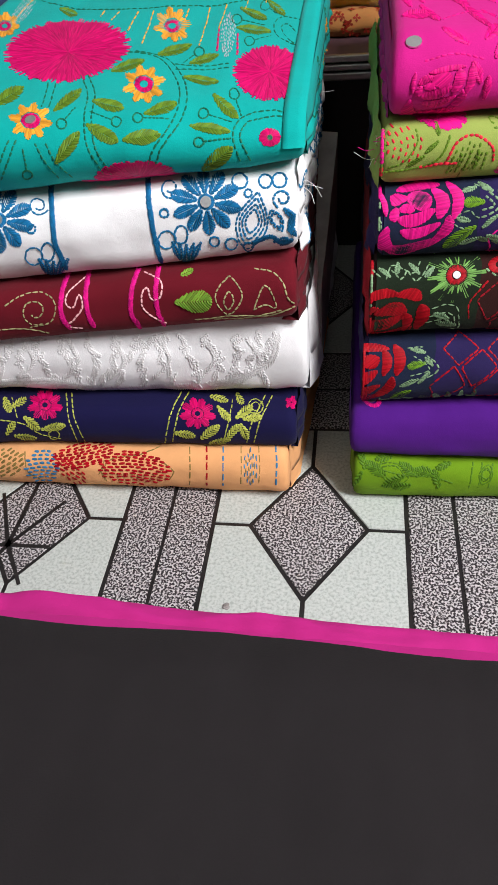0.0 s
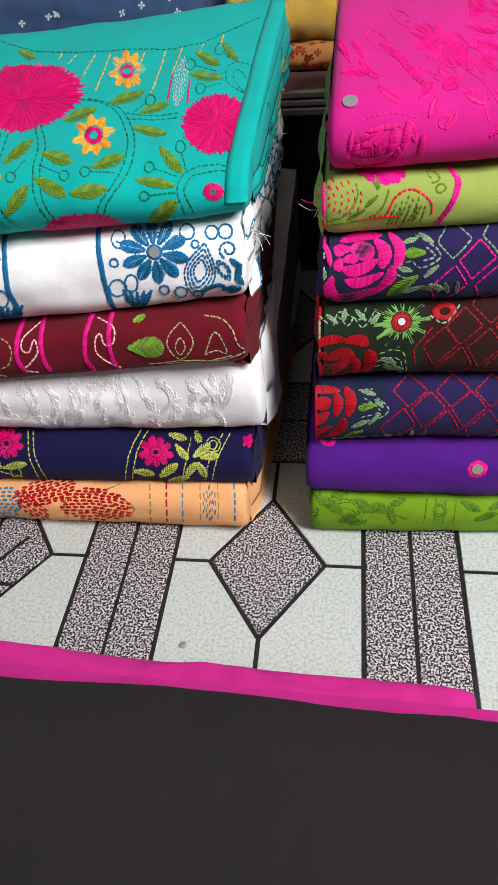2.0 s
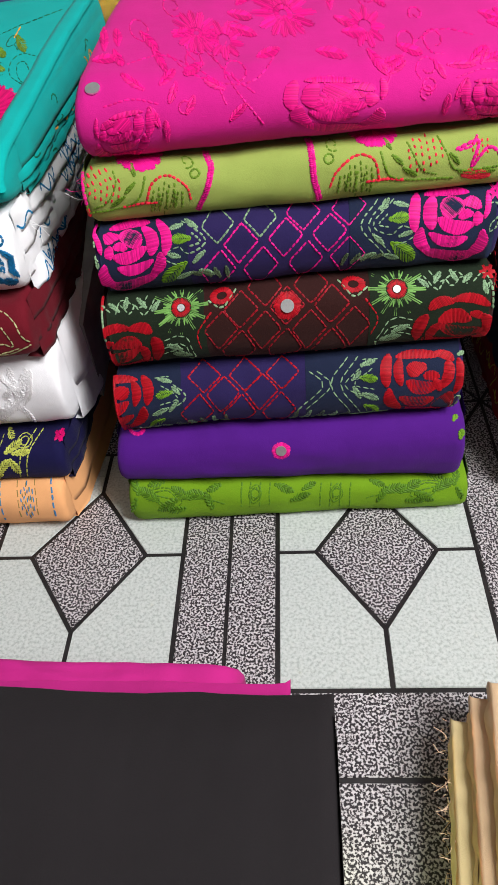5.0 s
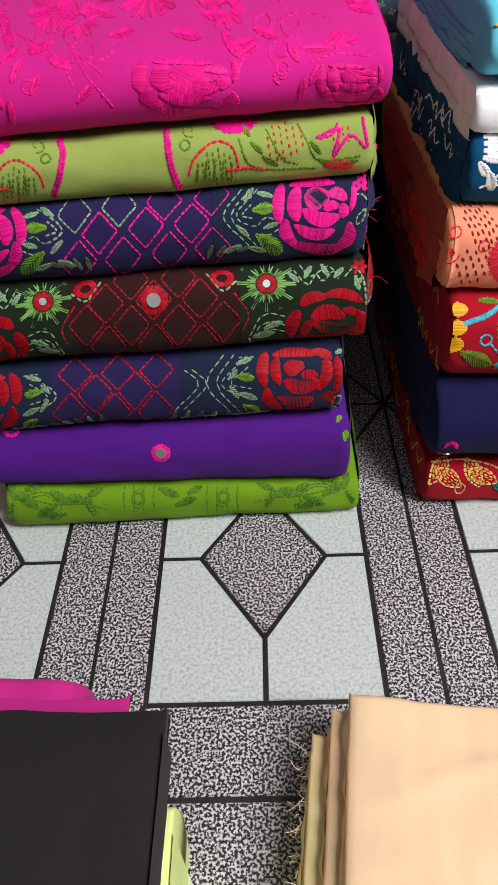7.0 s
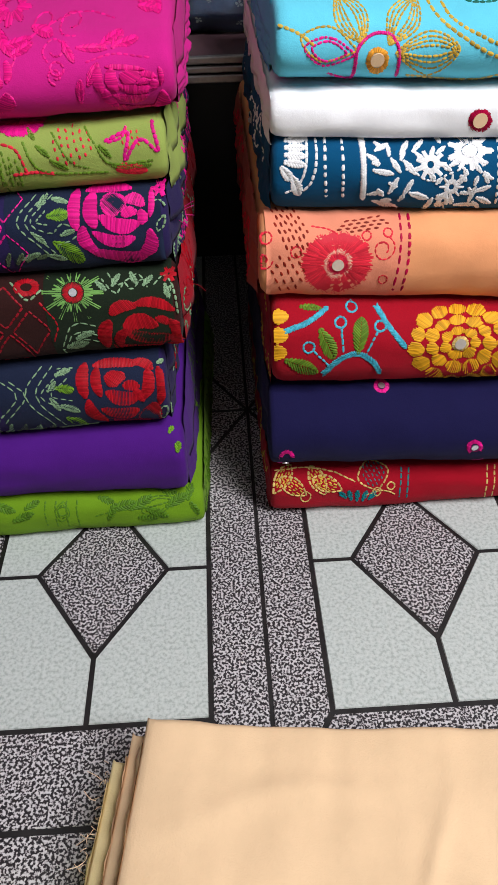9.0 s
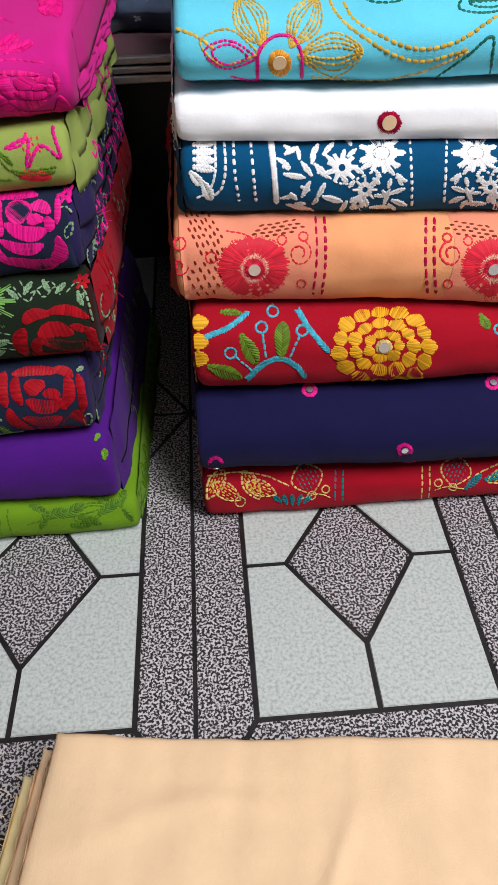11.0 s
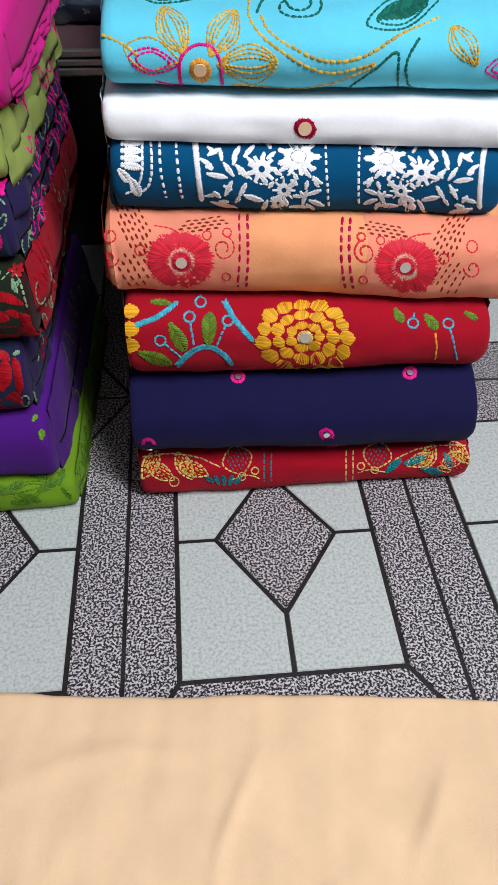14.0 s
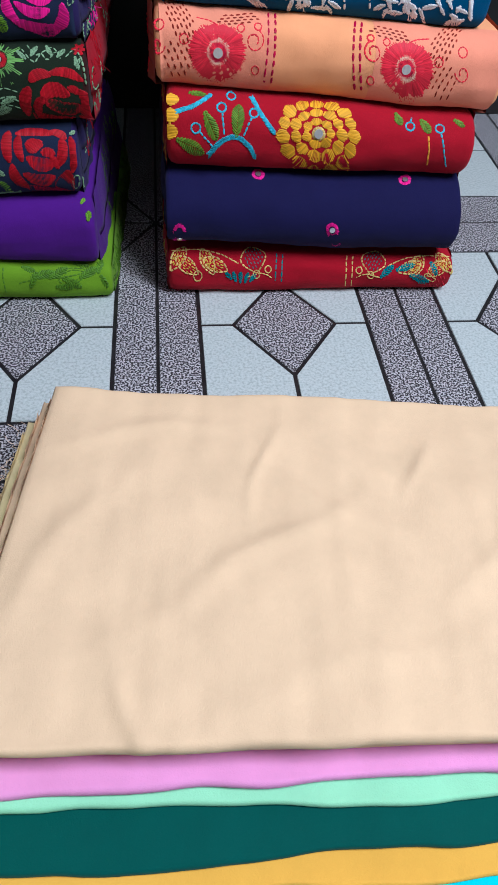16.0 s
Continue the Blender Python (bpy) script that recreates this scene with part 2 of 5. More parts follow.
    def side_layers(self, count, lip):
        """Edges of the inner folds: thin sheets that stand proud of both ends and droop over one another."""
        rnd = random.Random(self.seed + 5)
        self.sides = {0: [], 1: []}
        for side in (0, 1):
            z0, z1 = self.z0[side], self.z1[side]
            tall, sgn, xe = z1 - z0, (1 if side else -1), (self.x1 if side else self.x0)
            low = z0 * (1 - self.flap) + z1 * self.flap if self.flap else z1
            spans = [(z0 + (low - z0) * (k + 1.0) / count, z0 + (low - z0) * (k - 0.35) / count, self.ruffle) for k in range(count)]
            if self.flap:
                spans.append((z1 - tall * 0.06, low, 0.15))
            for k, (za, zb, wild) in enumerate(spans):
                out = lip * rnd.uniform(0.45, 1.25) * (1 if side else 0.6)
                ya = self.yf + self.skew[side] + self.ry * (0.55 + 0.5 * rnd.random())
                rows, verts, faces, grid = 72, [], [], []
                for i in range(rows + 1):
                    f = i / rows
                    y = ya + (self.depth * (1 - self.taper * side) * 0.97 - (ya - self.yf)) * f
                    n1 = noise.noise(Vector((y * 17 + k * 3, self.seed, side * 9)))
                    n2 = noise.noise(Vector((y * 40, k * 5.0, self.seed)))
                    o = max(0.0012, out * (0.8 + 0.6 * wild * n1) + wild * 0.0035 * n2) + self.flare * side * f * (0.4 + 0.6 * (1 - k / max(1, len(spans))))
                    dz = wild * (0.006 * noise.noise(Vector((y * 13, k * 7.0, self.seed + side))) + 0.002 * n2)
                    o *= min(1.0, f / 0.07 + 0.05)
                    line = []
                    for m in range(6):
                        g = m / 5
                        z = max(0.0012 if z0 < 0.01 else z0 - 0.006, za + (zb - za) * g + dz * (0.3 + 0.7 * g))
                        line.append(Vector((xe + self.turn * (y - self.yf) + sgn * (o * math.sin(math.pi / 2 * (0.1 + 0.9 * g)) ** 0.7 + 0.0015 * wild * noise.noise(Vector((y * 90, z * 90, k)))), y, z)))
                    grid.append(line)
                    verts += [tuple(p) for p in line] + [(line[-1].x - sgn * 0.016, y, line[-1].z + 0.001)]
                for i in range(rows):
                    for m in range(6):
                        q = (i * 7 + m, i * 7 + m + 7, i * 7 + m + 8, i * 7 + m + 1)
                        faces.append(q if sgn > 0 else q[::-1])
                self.sides[side].append(grid)
                mesh_ob("fold_edge", verts, faces, self.side_mat, self.ob)


# ---- the three stacks ----
COL = dict(
    teal=(0.0, 0.37, 0.34), white=(0.88, 0.89, 0.90), maroon=(0.13, 0.006, 0.014), navy=(0.0075, 0.0065, 0.046), peach=(0.80, 0.40, 0.17), cream=(0.75, 0.53, 0.32),
    pink=(0.54, 0.011, 0.21), lime=(0.28, 0.36, 0.08), purple=(0.072, 0.008, 0.195), black=(0.0155, 0.0135, 0.0145), green=(0.14, 0.28, 0.010), navyrose=(0.020, 0.013, 0.070), darkmaroon=(0.028, 0.008, 0.007),
    red=(0.34, 0.003, 0.014), deepblue=(0.0, 0.065, 0.16), skyblue=(0.12, 0.55, 0.70), palepeach=(0.80, 0.34, 0.15), limeyellow=(0.72, 0.85, 0.30), yellow=(0.75, 0.45, 0.03),
    # shadedpeach: red-brown for the light peach cloth's sides, their shade put into the colour
    orchid=(0.75, 0.30, 0.55), mint=(0.33, 0.70, 0.42), bottle=(0.004, 0.075, 0.06), mustard=(0.78, 0.42, 0.06), cyan=(0.05, 0.62, 0.70), paleyellow=(0.74, 0.60, 0.31), packet=(0.03, 0.06, 0.13), salmon=(0.78, 0.27, 0.16), darkleaf=(0.010, 0.018, 0.009), bluegreen=(0.011, 0.017, 0.043), magenta=(0.45, 0.018, 0.19), shadedpeach=(0.34, 0.075, 0.04), rust=(0.36, 0.15, 0.045))
MATS = {k: cloth_mat("cloth_" + k, v) for k, v in COL.items()}
G1, G2, G3 = "stack with the teal cloth on top", "stack with the pink cloth on top", "stack with the sky blue cloth on top"


def stack():
    c = {}
    c["peach"] = Cloth("folded_cloth", "peach cotton dress cloth with paisley stitching, lying on the floor", (-0.325, 0.032), 0.036, (0, 0), (0.052, 0.062), MATS["peach"], seed=1, flare=0.022, ruffle=0.3, layers=2, lip=0.008, group=G1)
    c["navy"] = Cloth("folded_cloth", "navy blue dress cloth with magenta flowers, folded in a stack", (-0.325, 0.041), 0.050, (0.052, 0.062), (0.102, 0.108), MATS["navy"], seed=2, group=G1)
    c["white"] = Cloth("folded_cloth", "white dress cloth with white embroidery, folded in a stack", (-0.325, 0.052), 0.076, (0.102, 0.108), (0.175, 0.212), MATS["white"], seed=3, layers=2, flare=0.012, ruffle=0.45, lip=0.009, group=G1)
    c["maroon"] = Cloth("folded_cloth", "maroon dress cloth with pink bands, folded in a stack", (-0.325, 0.045), 0.066, (0.175, 0.212), (0.227, 0.266), MATS["maroon"], seed=4, group=G1)
    c["whiteblue"] = Cloth("folded_cloth", "white dress cloth with blue embroidered flowers in a stack", (-0.325, 0.046), 0.086, (0.227, 0.266), (0.306, 0.338), MATS["white"], seed=5, layers=4, ruffle=1.3, lip=0.009, group=G1)
    c["teal"] = Cloth("folded_cloth", "teal cotton dress cloth with magenta flowers on top of its stack", (-0.325, 0.052), 0.094, (0.306, 0.338), (0.389, 0.385), MATS["teal"], seed=6, flap=0.42, lip=0.008, group=G1, ry=0.062, n=2.2, layers=3, puff=0.004, rise=0.022, depth=0.35, taper=-0.36)
    c["green7"] = Cloth("folded_cloth", "bright green self-embroidered dress cloth, lying on the floor", (0.100, 0.460), 0.039, (0, 0), (0.055, 0.042), MATS["green"], skew=(0, 0.012), seed=7, layers=2, ruffle=0.7, flare=0.012, group=G2)
    c["purple"] = Cloth("folded_cloth", "plain purple dress cloth with small mirrors, folded in a stack", (0.096, 0.447), 0.048, (0.055, 0.042), (0.11, 0.126), MATS["purple"], seed=8, layers=2, ruffle=0.35, flare=0.012, group=G2)
    c["navyred"] = Cloth("folded_cloth", "navy dress cloth with red roses and trellis, folded in a stack", (0.106, 0.437), 0.062, (0.11, 0.126), (0.183, 0.202), MATS["navyrose"], seed=9, group=G2)
    c["darkrose"] = Cloth("folded_cloth", "dark maroon dress cloth with red roses, folded in a stack", (0.110, 0.455), 0.072, (0.183, 0.202), (0.259, 0.275), MATS["darkmaroon"], seed=10, layers=2, ruffle=0.5, lip=0.010, side_mat=MATS["red"], group=G2)
    c["navyrose"] = Cloth("folded_cloth", "navy dress cloth with pink roses and trellis, folded in a stack", (0.114, 0.452), 0.086, (0.259, 0.275), (0.321, 0.336), MATS["navyrose"], seed=11, layers=3, ruffle=1.2, lip=0.012, group=G2)
    c["olive"] = Cloth("folded_cloth", "olive green dress cloth with pink bands, folded in a stack", (0.114, 0.455), 0.100, (0.321, 0.336), (0.366, 0.382), MATS["lime"], seed=12, layers=2, ruffle=1.2, lip=0.012, group=G2)
    c["pink"] = Cloth("folded_cloth", "hot pink self-embroidered dress cloth on top of its stack", (0.119, 0.465), 0.106, (0.366, 0.382), (0.428, 0.432), MATS["pink"], seed=13, flap=0.4, lip=0.007, group=G2, ry=0.045, n=2.2, layers=4, puff=0.012, depth=0.38)
    c["red7"] = Cloth("folded_cloth", "red dress cloth with gold and teal stitching, lying on the floor", (0.527, 0.884), 0.056, (0, 0), (0.058, 0.046), MATS["red"], seed=14, group=G3)
    c["navy3"] = Cloth("folded_cloth", "plain navy dress cloth with pink-ringed mirrors in a stack", (0.527, 0.871), 0.047, (0.058, 0.046), (0.152, 0.142), MATS["navy"], seed=15, group=G3, ry=0.075, n=2.15, ends=(0.88, 0.96, 0.99))
    c["red5"] = Cloth("folded_cloth", "crimson dress cloth with a yellow flower, folded in a stack", (0.530, 0.872), 0.074, (0.152, 0.142), (0.230, 0.211), MATS["red"], seed=16, group=G3)
    c["peach3"] = Cloth("folded_cloth", "light peach dress cloth with coral flowers, folded in a stack", (0.521, 0.887), 0.084, (0.230, 0.211), (0.302, 0.285), MATS["palepeach"], skew=(0.014, 0), seed=17, layers=3, lip=0.010, ruffle=1.2, side_mat=MATS["shadedpeach"], group=G3)
    c["deepblue"] = Cloth("folded_cloth", "deep blue dress cloth with white floral stitching, folded in a stack", (0.532, 0.862), 0.112, (0.302, 0.285), (0.358, 0.342), MATS["deepblue"], seed=18, lip=0.009, ruffle=1.3, group=G3)
    c["white3"] = Cloth("folded_cloth", "white dress cloth with pink-ringed mirrors in a stack", (0.531, 0.870), 0.120, (0.358, 0.342), (0.391, 0.379), MATS["white"], seed=19, group=G3, layers=2)
    c["sky"] = Cloth("folded_cloth", "sky blue dress cloth with a golden flower topping its stack", (0.535, 0.880), 0.124, (0.391, 0.379), (0.442, 0.439), MATS["skyblue"], seed=20, flap=0.45, group=G3, ry=0.055, n=2.2, layers=4, puff=0.01, depth=0.38)
    return c


C = stack()

# ---- embroidery: raised stitches laid on the cloth ----
THREAD = dict(magenta=(0.62, 0.003, 0.13), orange=(0.85, 0.38, 0.04), leaf=(0.13, 0.24, 0.02), leafbright=(0.22, 0.42, 0.05), vine=(0.01, 0.16, 0.09), blue=(0.01, 0.17, 0.38), pink=(0.80, 0.010, 0.26),
              palepink=(0.85, 0.45, 0.48), olive=(0.42, 0.40, 0.20), white=(0.80, 0.80, 0.80), limeyellow=(0.46, 0.50, 0.09), red=(0.42, 0.005, 0.014), brown=(0.28, 0.20, 0.06), midblue=(0.05, 0.22, 0.42),
              mint=(0.22, 0.36, 0.20), lightgreen=(0.17, 0.38, 0.09), darkred=(0.30, 0.008, 0.018), sprig=(0.11, 0.16, 0.085), coral=(0.75, 0.025, 0.05), gold=(0.62, 0.40, 0.05), goldpale=(0.70, 0.50, 0.16), yellow=(0.80, 0.40, 0.015), aqua=(0.06, 0.42, 0.55), forest=(0.01, 0.14, 0.10),
              tealthread=(0.0, 0.22, 0.25), brick=(0.26, 0.018, 0.008), hotpink=(0.80, 0.007, 0.23), grass=(0.15, 0.32, 0.02), grey=(0.35, 0.42, 0.44), cream=(0.80, 0.58, 0.40), crimson=(0.45, 0.0, 0.05), moss=(0.085, 0.20, 0.012))
YARN = {k: thread_mat("thread_" + k, v) for k, v in THREAD.items()}
# The motifs are drawn on perspective sheets, one for each stack, as it stands before someone sitting there.
SEATS = {G1: look((0.096, -0.468, 0.58), (-0.191, 0.948, -0.803), -6.4), G2: look((0.369, -0.425, 0.566), (0.312, 1.018, -0.817), -3.4), G3: look((0.559, -0.393, 0.584), (0.655, 1.015, -0.833), -0.7)}
SEATS = {k: m.inverted() for k, m in SEATS.items()}
SPAN = 441 / math.tan(radians(39.3 / 2))


def on_sheet(cloth, u, s):
    q = SEATS[cloth.group] @ cloth.raw(u, s)
    return 441 - SPAN * q.x / q.z, 784 + SPAN * q.y / q.z


def motif_sheet(cloth):
    """Where lengths along the cloth lie on its sheet, at both ends of the fold."""
    ss = [cloth.nose * k for k in (0.32, 0.52, 0.72, 0.92)]
    if cloth.puff:
        ss += [cloth.nose + k for k in (0.04, 0.10, 0.18, 0.27)]
    return [(s, *on_sheet(cloth, 0, s), *on_sheet(cloth, 1, s)) for s in ss]


def spline(pts, step=3.0, closed=False):
    p = [Vector(q) for q in pts]
    n = len(p)
    out = []
    last = n if closed else n - 1
    for i in range(last):
        a = p[(i - 1) % n] if closed or i else p[0] * 2 - p[1]
        b, c = p[i], p[(i + 1) % n]
        d = p[(i + 2) % n] if closed or i + 2 < n else c * 2 - b
        k = max(2, int((c - b).length / step))
        for j in range(k):
            t = j / k
            out.append(0.5 * (2 * b + (c - a) * t + (2 * a - 5 * b + 4 * c - d) * t * t + (3 * b - a - 3 * c + d) * t ** 3))
    out.append(p[0].copy() if closed else p[-1])
    return out


def resample(pts, step):
    out, carry = [pts[0]], 0.0
    for a, b in zip(pts, pts[1:]):
        d = (b - a).length
        while d > 1e-9 and carry + d >= step:
            a = a + (b - a) * ((step - carry) / d)
            out.append(a)
            d, carry = (b - a).length, 0.0
        carry += d
    return out


UNIT = 0.00054


class Sew:
    """Lays stitches on one cloth. Places are in the units of its motif sheet."""

    def __init__(self, key, seed=1):
        self.c, self.rows, self.r = C[key], motif_sheet(C[key]), random.Random(seed)
        self.mid = None
        self.v, self.f = [], []

    def find(self, x, y):
        rows = self.rows
        u = 0.5
        for _ in range(3):
            ys = [r[2] + (r[4] - r[2]) * u for r in rows]
            i = 0
            while i < len(rows) - 2 and y < ys[i + 1]:
                i += 1
            f = (ys[i] - y) / (ys[i] - ys[i + 1])
            f = max(-0.9, min(2.0, f))
            s = rows[i][0] + (rows[i + 1][0] - rows[i][0]) * f
            xl = rows[i][1] + (rows[i + 1][1] - rows[i][1]) * f
            xr = rows[i][3] + (rows[i + 1][3] - rows[i][3]) * f
            u = (x - xl) / (xr - xl)
        return self.refine(x, y, u, s)

    def refine(self, x, y, u, s):
        """Walks to the place on the cloth that lies at (x, y) of its sheet."""
        c, e = self.c, 1e-3
        px, py = on_sheet(c, u, s)
        miss = math.hypot(x - px, y - py)
        for _ in range(3):
            if miss < 0.4:
                break
            ax, ay = on_sheet(c, u + e, s)
            bx, by = on_sheet(c, u, s + e)
            ax, ay, bx, by = (ax - px) / e, (ay - py) / e, (bx - px) / e, (by - py) / e
            det = ax * by - ay * bx
            if abs(det) < 1e-6:
                break
            du = ((x - px) * by - (y - py) * bx) / det
            ds = (ax * (y - py) - ay * (x - px)) / det
            u2, s2 = u + max(-0.06, min(0.06, du)), s + max(-0.012, min(0.012, ds))
            px, py = on_sheet(c, u2, s2)
            left = math.hypot(x - px, y - py)
            if left >= miss:
                break
            u, s, miss = u2, s2, left
        return u, s

    def us(self, x, y):
        u, s = self.find(x, y)
        if self.mid is not None:
            u = 2 * self.find(self.mid, y)[0] - u
        return min(0.997, max(0.003, u)), max(0.006, s)

    def stitch(self, p, q, w=3.0, h=0.45):
        a, na = self.c.at(*self.us(*p), 0.0)
        b, nb = self.c.at(*self.us(*q), 0.0)
        d = b - a
        if d.length < 2e-4:
            return
        w, n = w * UNIT, na + nb
        n.normalize()
        side = n.cross(d)
        if side.length < 1e-9:
            return
        side.normalize()
        m, t, k = (a + b) / 2, w * h, len(self.v)
        low = n * -0.00015
        for o, ww, hh in ((a, 0.34, 0.5), (m, 0.5, 1.0), (b, 0.34, 0.5)):
            self.v += [tuple(o + side * (-ww * w) + low), tuple(o + n * (t * hh + 0.0001)), tuple(o + side * (ww * w) + low)]
        self.f += [(k, k + 3, k + 4, k + 1), (k + 1, k + 4, k + 5, k + 2), (k + 3, k + 6, k + 7, k + 4), (k + 4, k + 7, k + 8, k + 5)]

    def done(self, name, colour):
        if self.v:
            ob = mesh_ob(name, self.v, self.f, YARN[colour] if isinstance(colour, str) else colour, self.c.ob)
            if name in ("running_stitch", "stitched_spiral", "stitched_fill"):
                tagged(ob, kind="stuff")
        self.v, self.f = [], []

    def j(self, a):
        return self.r.uniform(-a, a)

    def add_run(self, pts, w=3.0, L=9.0, gap=3.0, closed=False, straight=False):
        w *= 1.25
        line = [Vector(p) for p in pts] if straight else spline(pts, 2.0, closed)
        fine = resample(line, 1.0)
        i = 0
        while i < len(fine) - 2:
            e = min(len(fine) - 1, i + int(max(2, L + self.j(L * 0.2))))
            self.stitch((fine[i].x + self.j(0.5), fine[i].y + self.j(0.5)), (fine[e].x + self.j(0.5), fine[e].y + self.j(0.5)), w)
            i = e + int(max(0, gap + self.j(gap * 0.3)))

    def run(self, pts, colour, w=3.0, L=9.0, gap=3.0, closed=False, name="running_stitch"):
        self.add_run(pts, w, L, gap, closed)
        self.done(name, colour)

    def rope(self, pts, colour, w=8.0, pitch=3.4, closed=False, lean=0.7, name="stitched_band"):
        fine = resample(spline(pts, 2.0, closed), pitch)
        for a, b in zip(fine, fine[1:]):
            d = (b - a).normalized()
            nrm = Vector((-d.y, d.x))
            o = d * (w * 0.5 * lean)
            for sg in (1, -1):
                self.stitch(a + nrm * sg * (w / 2 + self.j(0.7)) - o, a - nrm * sg * 0.8 + o, pitch * 1.15, 0.6)
        self.done(name, colour)

    def circle(self, x, y, r, colour, w=3.0, ry=None):
        ry = ry or r
        self.run([(x + r * math.cos(a * math.pi / 4), y + ry * math.sin(a * math.pi / 4)) for a in range(8)], colour, w, max(4, r * 0.7), 0.5, True, "stitched_ring")

    def spiral(self, x, y, r, colour, turns=1.6, start=0, w=3.0, L=9, gap=3, sgn=1, ry=1.0):
        n = int(turns * 9)
        self.run([(x + r * (1 - 0.7 * i / n) * math.cos(start + sgn * i * 0.7), y + ry * r * (1 - 0.7 * i / n) * math.sin(start + sgn * i * 0.7)) for i in range(n)], colour, w, L, gap, name="stitched_spiral")

    def add_leaf(self, x, y, ang, L, W, pitch=3.0, plain=False):
        a = math.radians(ang)
        d, n = Vector((math.cos(a), math.sin(a))), Vector((-math.sin(a), math.cos(a)))
        o = Vector((x, y)) - d * (L / 2)
        pitch = pitch * 1.35
        k = max(4, int(L / pitch))
        for i in range(k):
            t = (i + 0.5) / k
            half = W / 2 * math.sin(math.pi * t ** 0.8) ** 0.75
            root = o + d * (L * t)
            if plain:
                self.stitch(root - n * half, root + n * half, pitch * 1.3)
            else:
                tip = root + d * min(half * 0.8, L * (1 - t) + 1)
                self.stitch(root - d * 2, tip + n * (half + self.j(0.8)), pitch * 1.08, 0.6)
                self.stitch(root - d * 2, tip - n * (half + self.j(0.8)), pitch * 1.08, 0.6)

    def leaf(self, x, y, ang, L, W, colour="leaf", pitch=2.6):
        self.add_leaf(x, y, ang, L, W, pitch)
        self.done("embroidered_leaf", colour)

    def leaves(self, rows, colour="leaf", pitch=2.6):
        for x, y, ang, L, W in rows:
            self.leaf(x, y, ang, L, W, colour, pitch)

    def add_petal(self, x, y, ang, r0, r1, W, pitch=2.8, base=0.4):
        """Satin stitches along the petal, from radius r0 to r1."""
        a = math.radians(ang)
        d, n = Vector((math.cos(a), math.sin(a))), Vector((-math.sin(a), math.cos(a)))
        k = max(2, int(W / pitch))
        for i in range(k + 1):
            t = i / k * 2 - 1
            e = math.sqrt(max(0.05, 1 - t * t * 0.8))
            o = Vector((x, y)) + n * (t * W / 2)
            self.stitch(Vector((x, y)) + n * (t * W * base) + d * (r0 + (1 - math.sqrt(max(0, 1 - t * t))) * (r1 - r0) * 0.25 * (base > 0.45)), o + d * (r0 + (r1 - r0) * e + self.j(0.8)), pitch * 1.9, 0.35)

    def daisy(self, x, y, r, petals, colour, ring=None, inner=0.42, W=None, ry=1.0, mirror=0.0, turn=0.0, leafy=False):
        W = W or 2 * math.pi * r * 0.7 / petals
        for i in range(petals):
            ang = 360 * i / petals + turn
            a = math.radians(ang)
            k = 1 / math.sqrt(math.cos(a) ** 2 + (math.sin(a) / ry) ** 2)
            if leafy:
                m = (inner + 1) / 2 * r * k
                self.add_leaf(x + m * math.cos(a), y + m * math.sin(a), ang, (1 - inner) * r * k, W, 3.0)
            else:
                self.add_petal(x, y, ang, inner * r * k, r * k, W)
        self.done("embroidered_flower", colour)
        if ring:
            self.ring(x, y, r * inner * 0.95, ring, mirror, ry)

    def ring(self, x, y, r, colour, mirror=0.0, ry=1.0, inner=0.45):
        k = max(12, int(2 * math.pi * r / 2.6))
        for i in range(k):
            a = 2 * math.pi * i / k
            c, s = math.cos(a), math.sin(a) * ry
            b = a + 0.12
            o = r * (1 + self.j(0.06))
            self.stitch((x + r * inner * c, y + r * inner * s), (x + o * math.cos(b), y + o * math.sin(b) * ry), 3.2)
        self.done("stitched_ring", colour)
        if mirror:
            self.mirror(x, y, mirror, ry)

    def mirror(self, x, y, r, ry=1.0, mat=None):
        u, s = self.us(x, y)
        o, n = self.c.at(u, s, 0.0012)
        n = n.normalized()
        a = n.orthogonal().normalized()
        b = n.cross(a)
        v = [tuple(o)] + [tuple(o + (a * math.cos(t * math.pi / 8) + b * math.sin(t * math.pi / 8)) * (r * UNIT)) for t in range(16)]
        v += [tuple(Vector(q) - n * 0.0012) for q in v[1:]]
        f = [(0, 1 + i, 1 + (i + 1) % 16) for i in range(16)] + [(1 + i, 17 + i, 17 + (i + 1) % 16, 1 + (i + 1) % 16) for i in range(16)]
        mesh_ob("mirror_disc", v, f, mat or MIRROR, self.c.ob, smooth=False)

    def sector(self, x, y, r0, r1, a0, a1, rx, ry, pitch=3.0, jag=0.05, bow=0.5):
        """Radial satin stitches between two radii."""
        k = max(3, int(math.radians(a1 - a0) * (r0 + r1) / 2 * (rx + ry) / 2 / pitch))
        for i in range(k + 1):
            t = i / k
            a = math.radians(a0 + (a1 - a0) * t)
            e = math.sin(math.pi * (0.06 + 0.88 * t)) ** bow
            lo, hi = r0 + (r1 - r0) * 0.25 * (1 - e), r1 - (r1 - r0) * 0.3 * (1 - e) + self.j(jag) * (r1 - r0)
            self.stitch((x + rx * lo * math.cos(a), y + ry * lo * math.sin(a)), (x + rx * hi * math.cos(a + 0.04), y + ry * hi * math.sin(a + 0.04)), pitch * 1.9, 0.5)

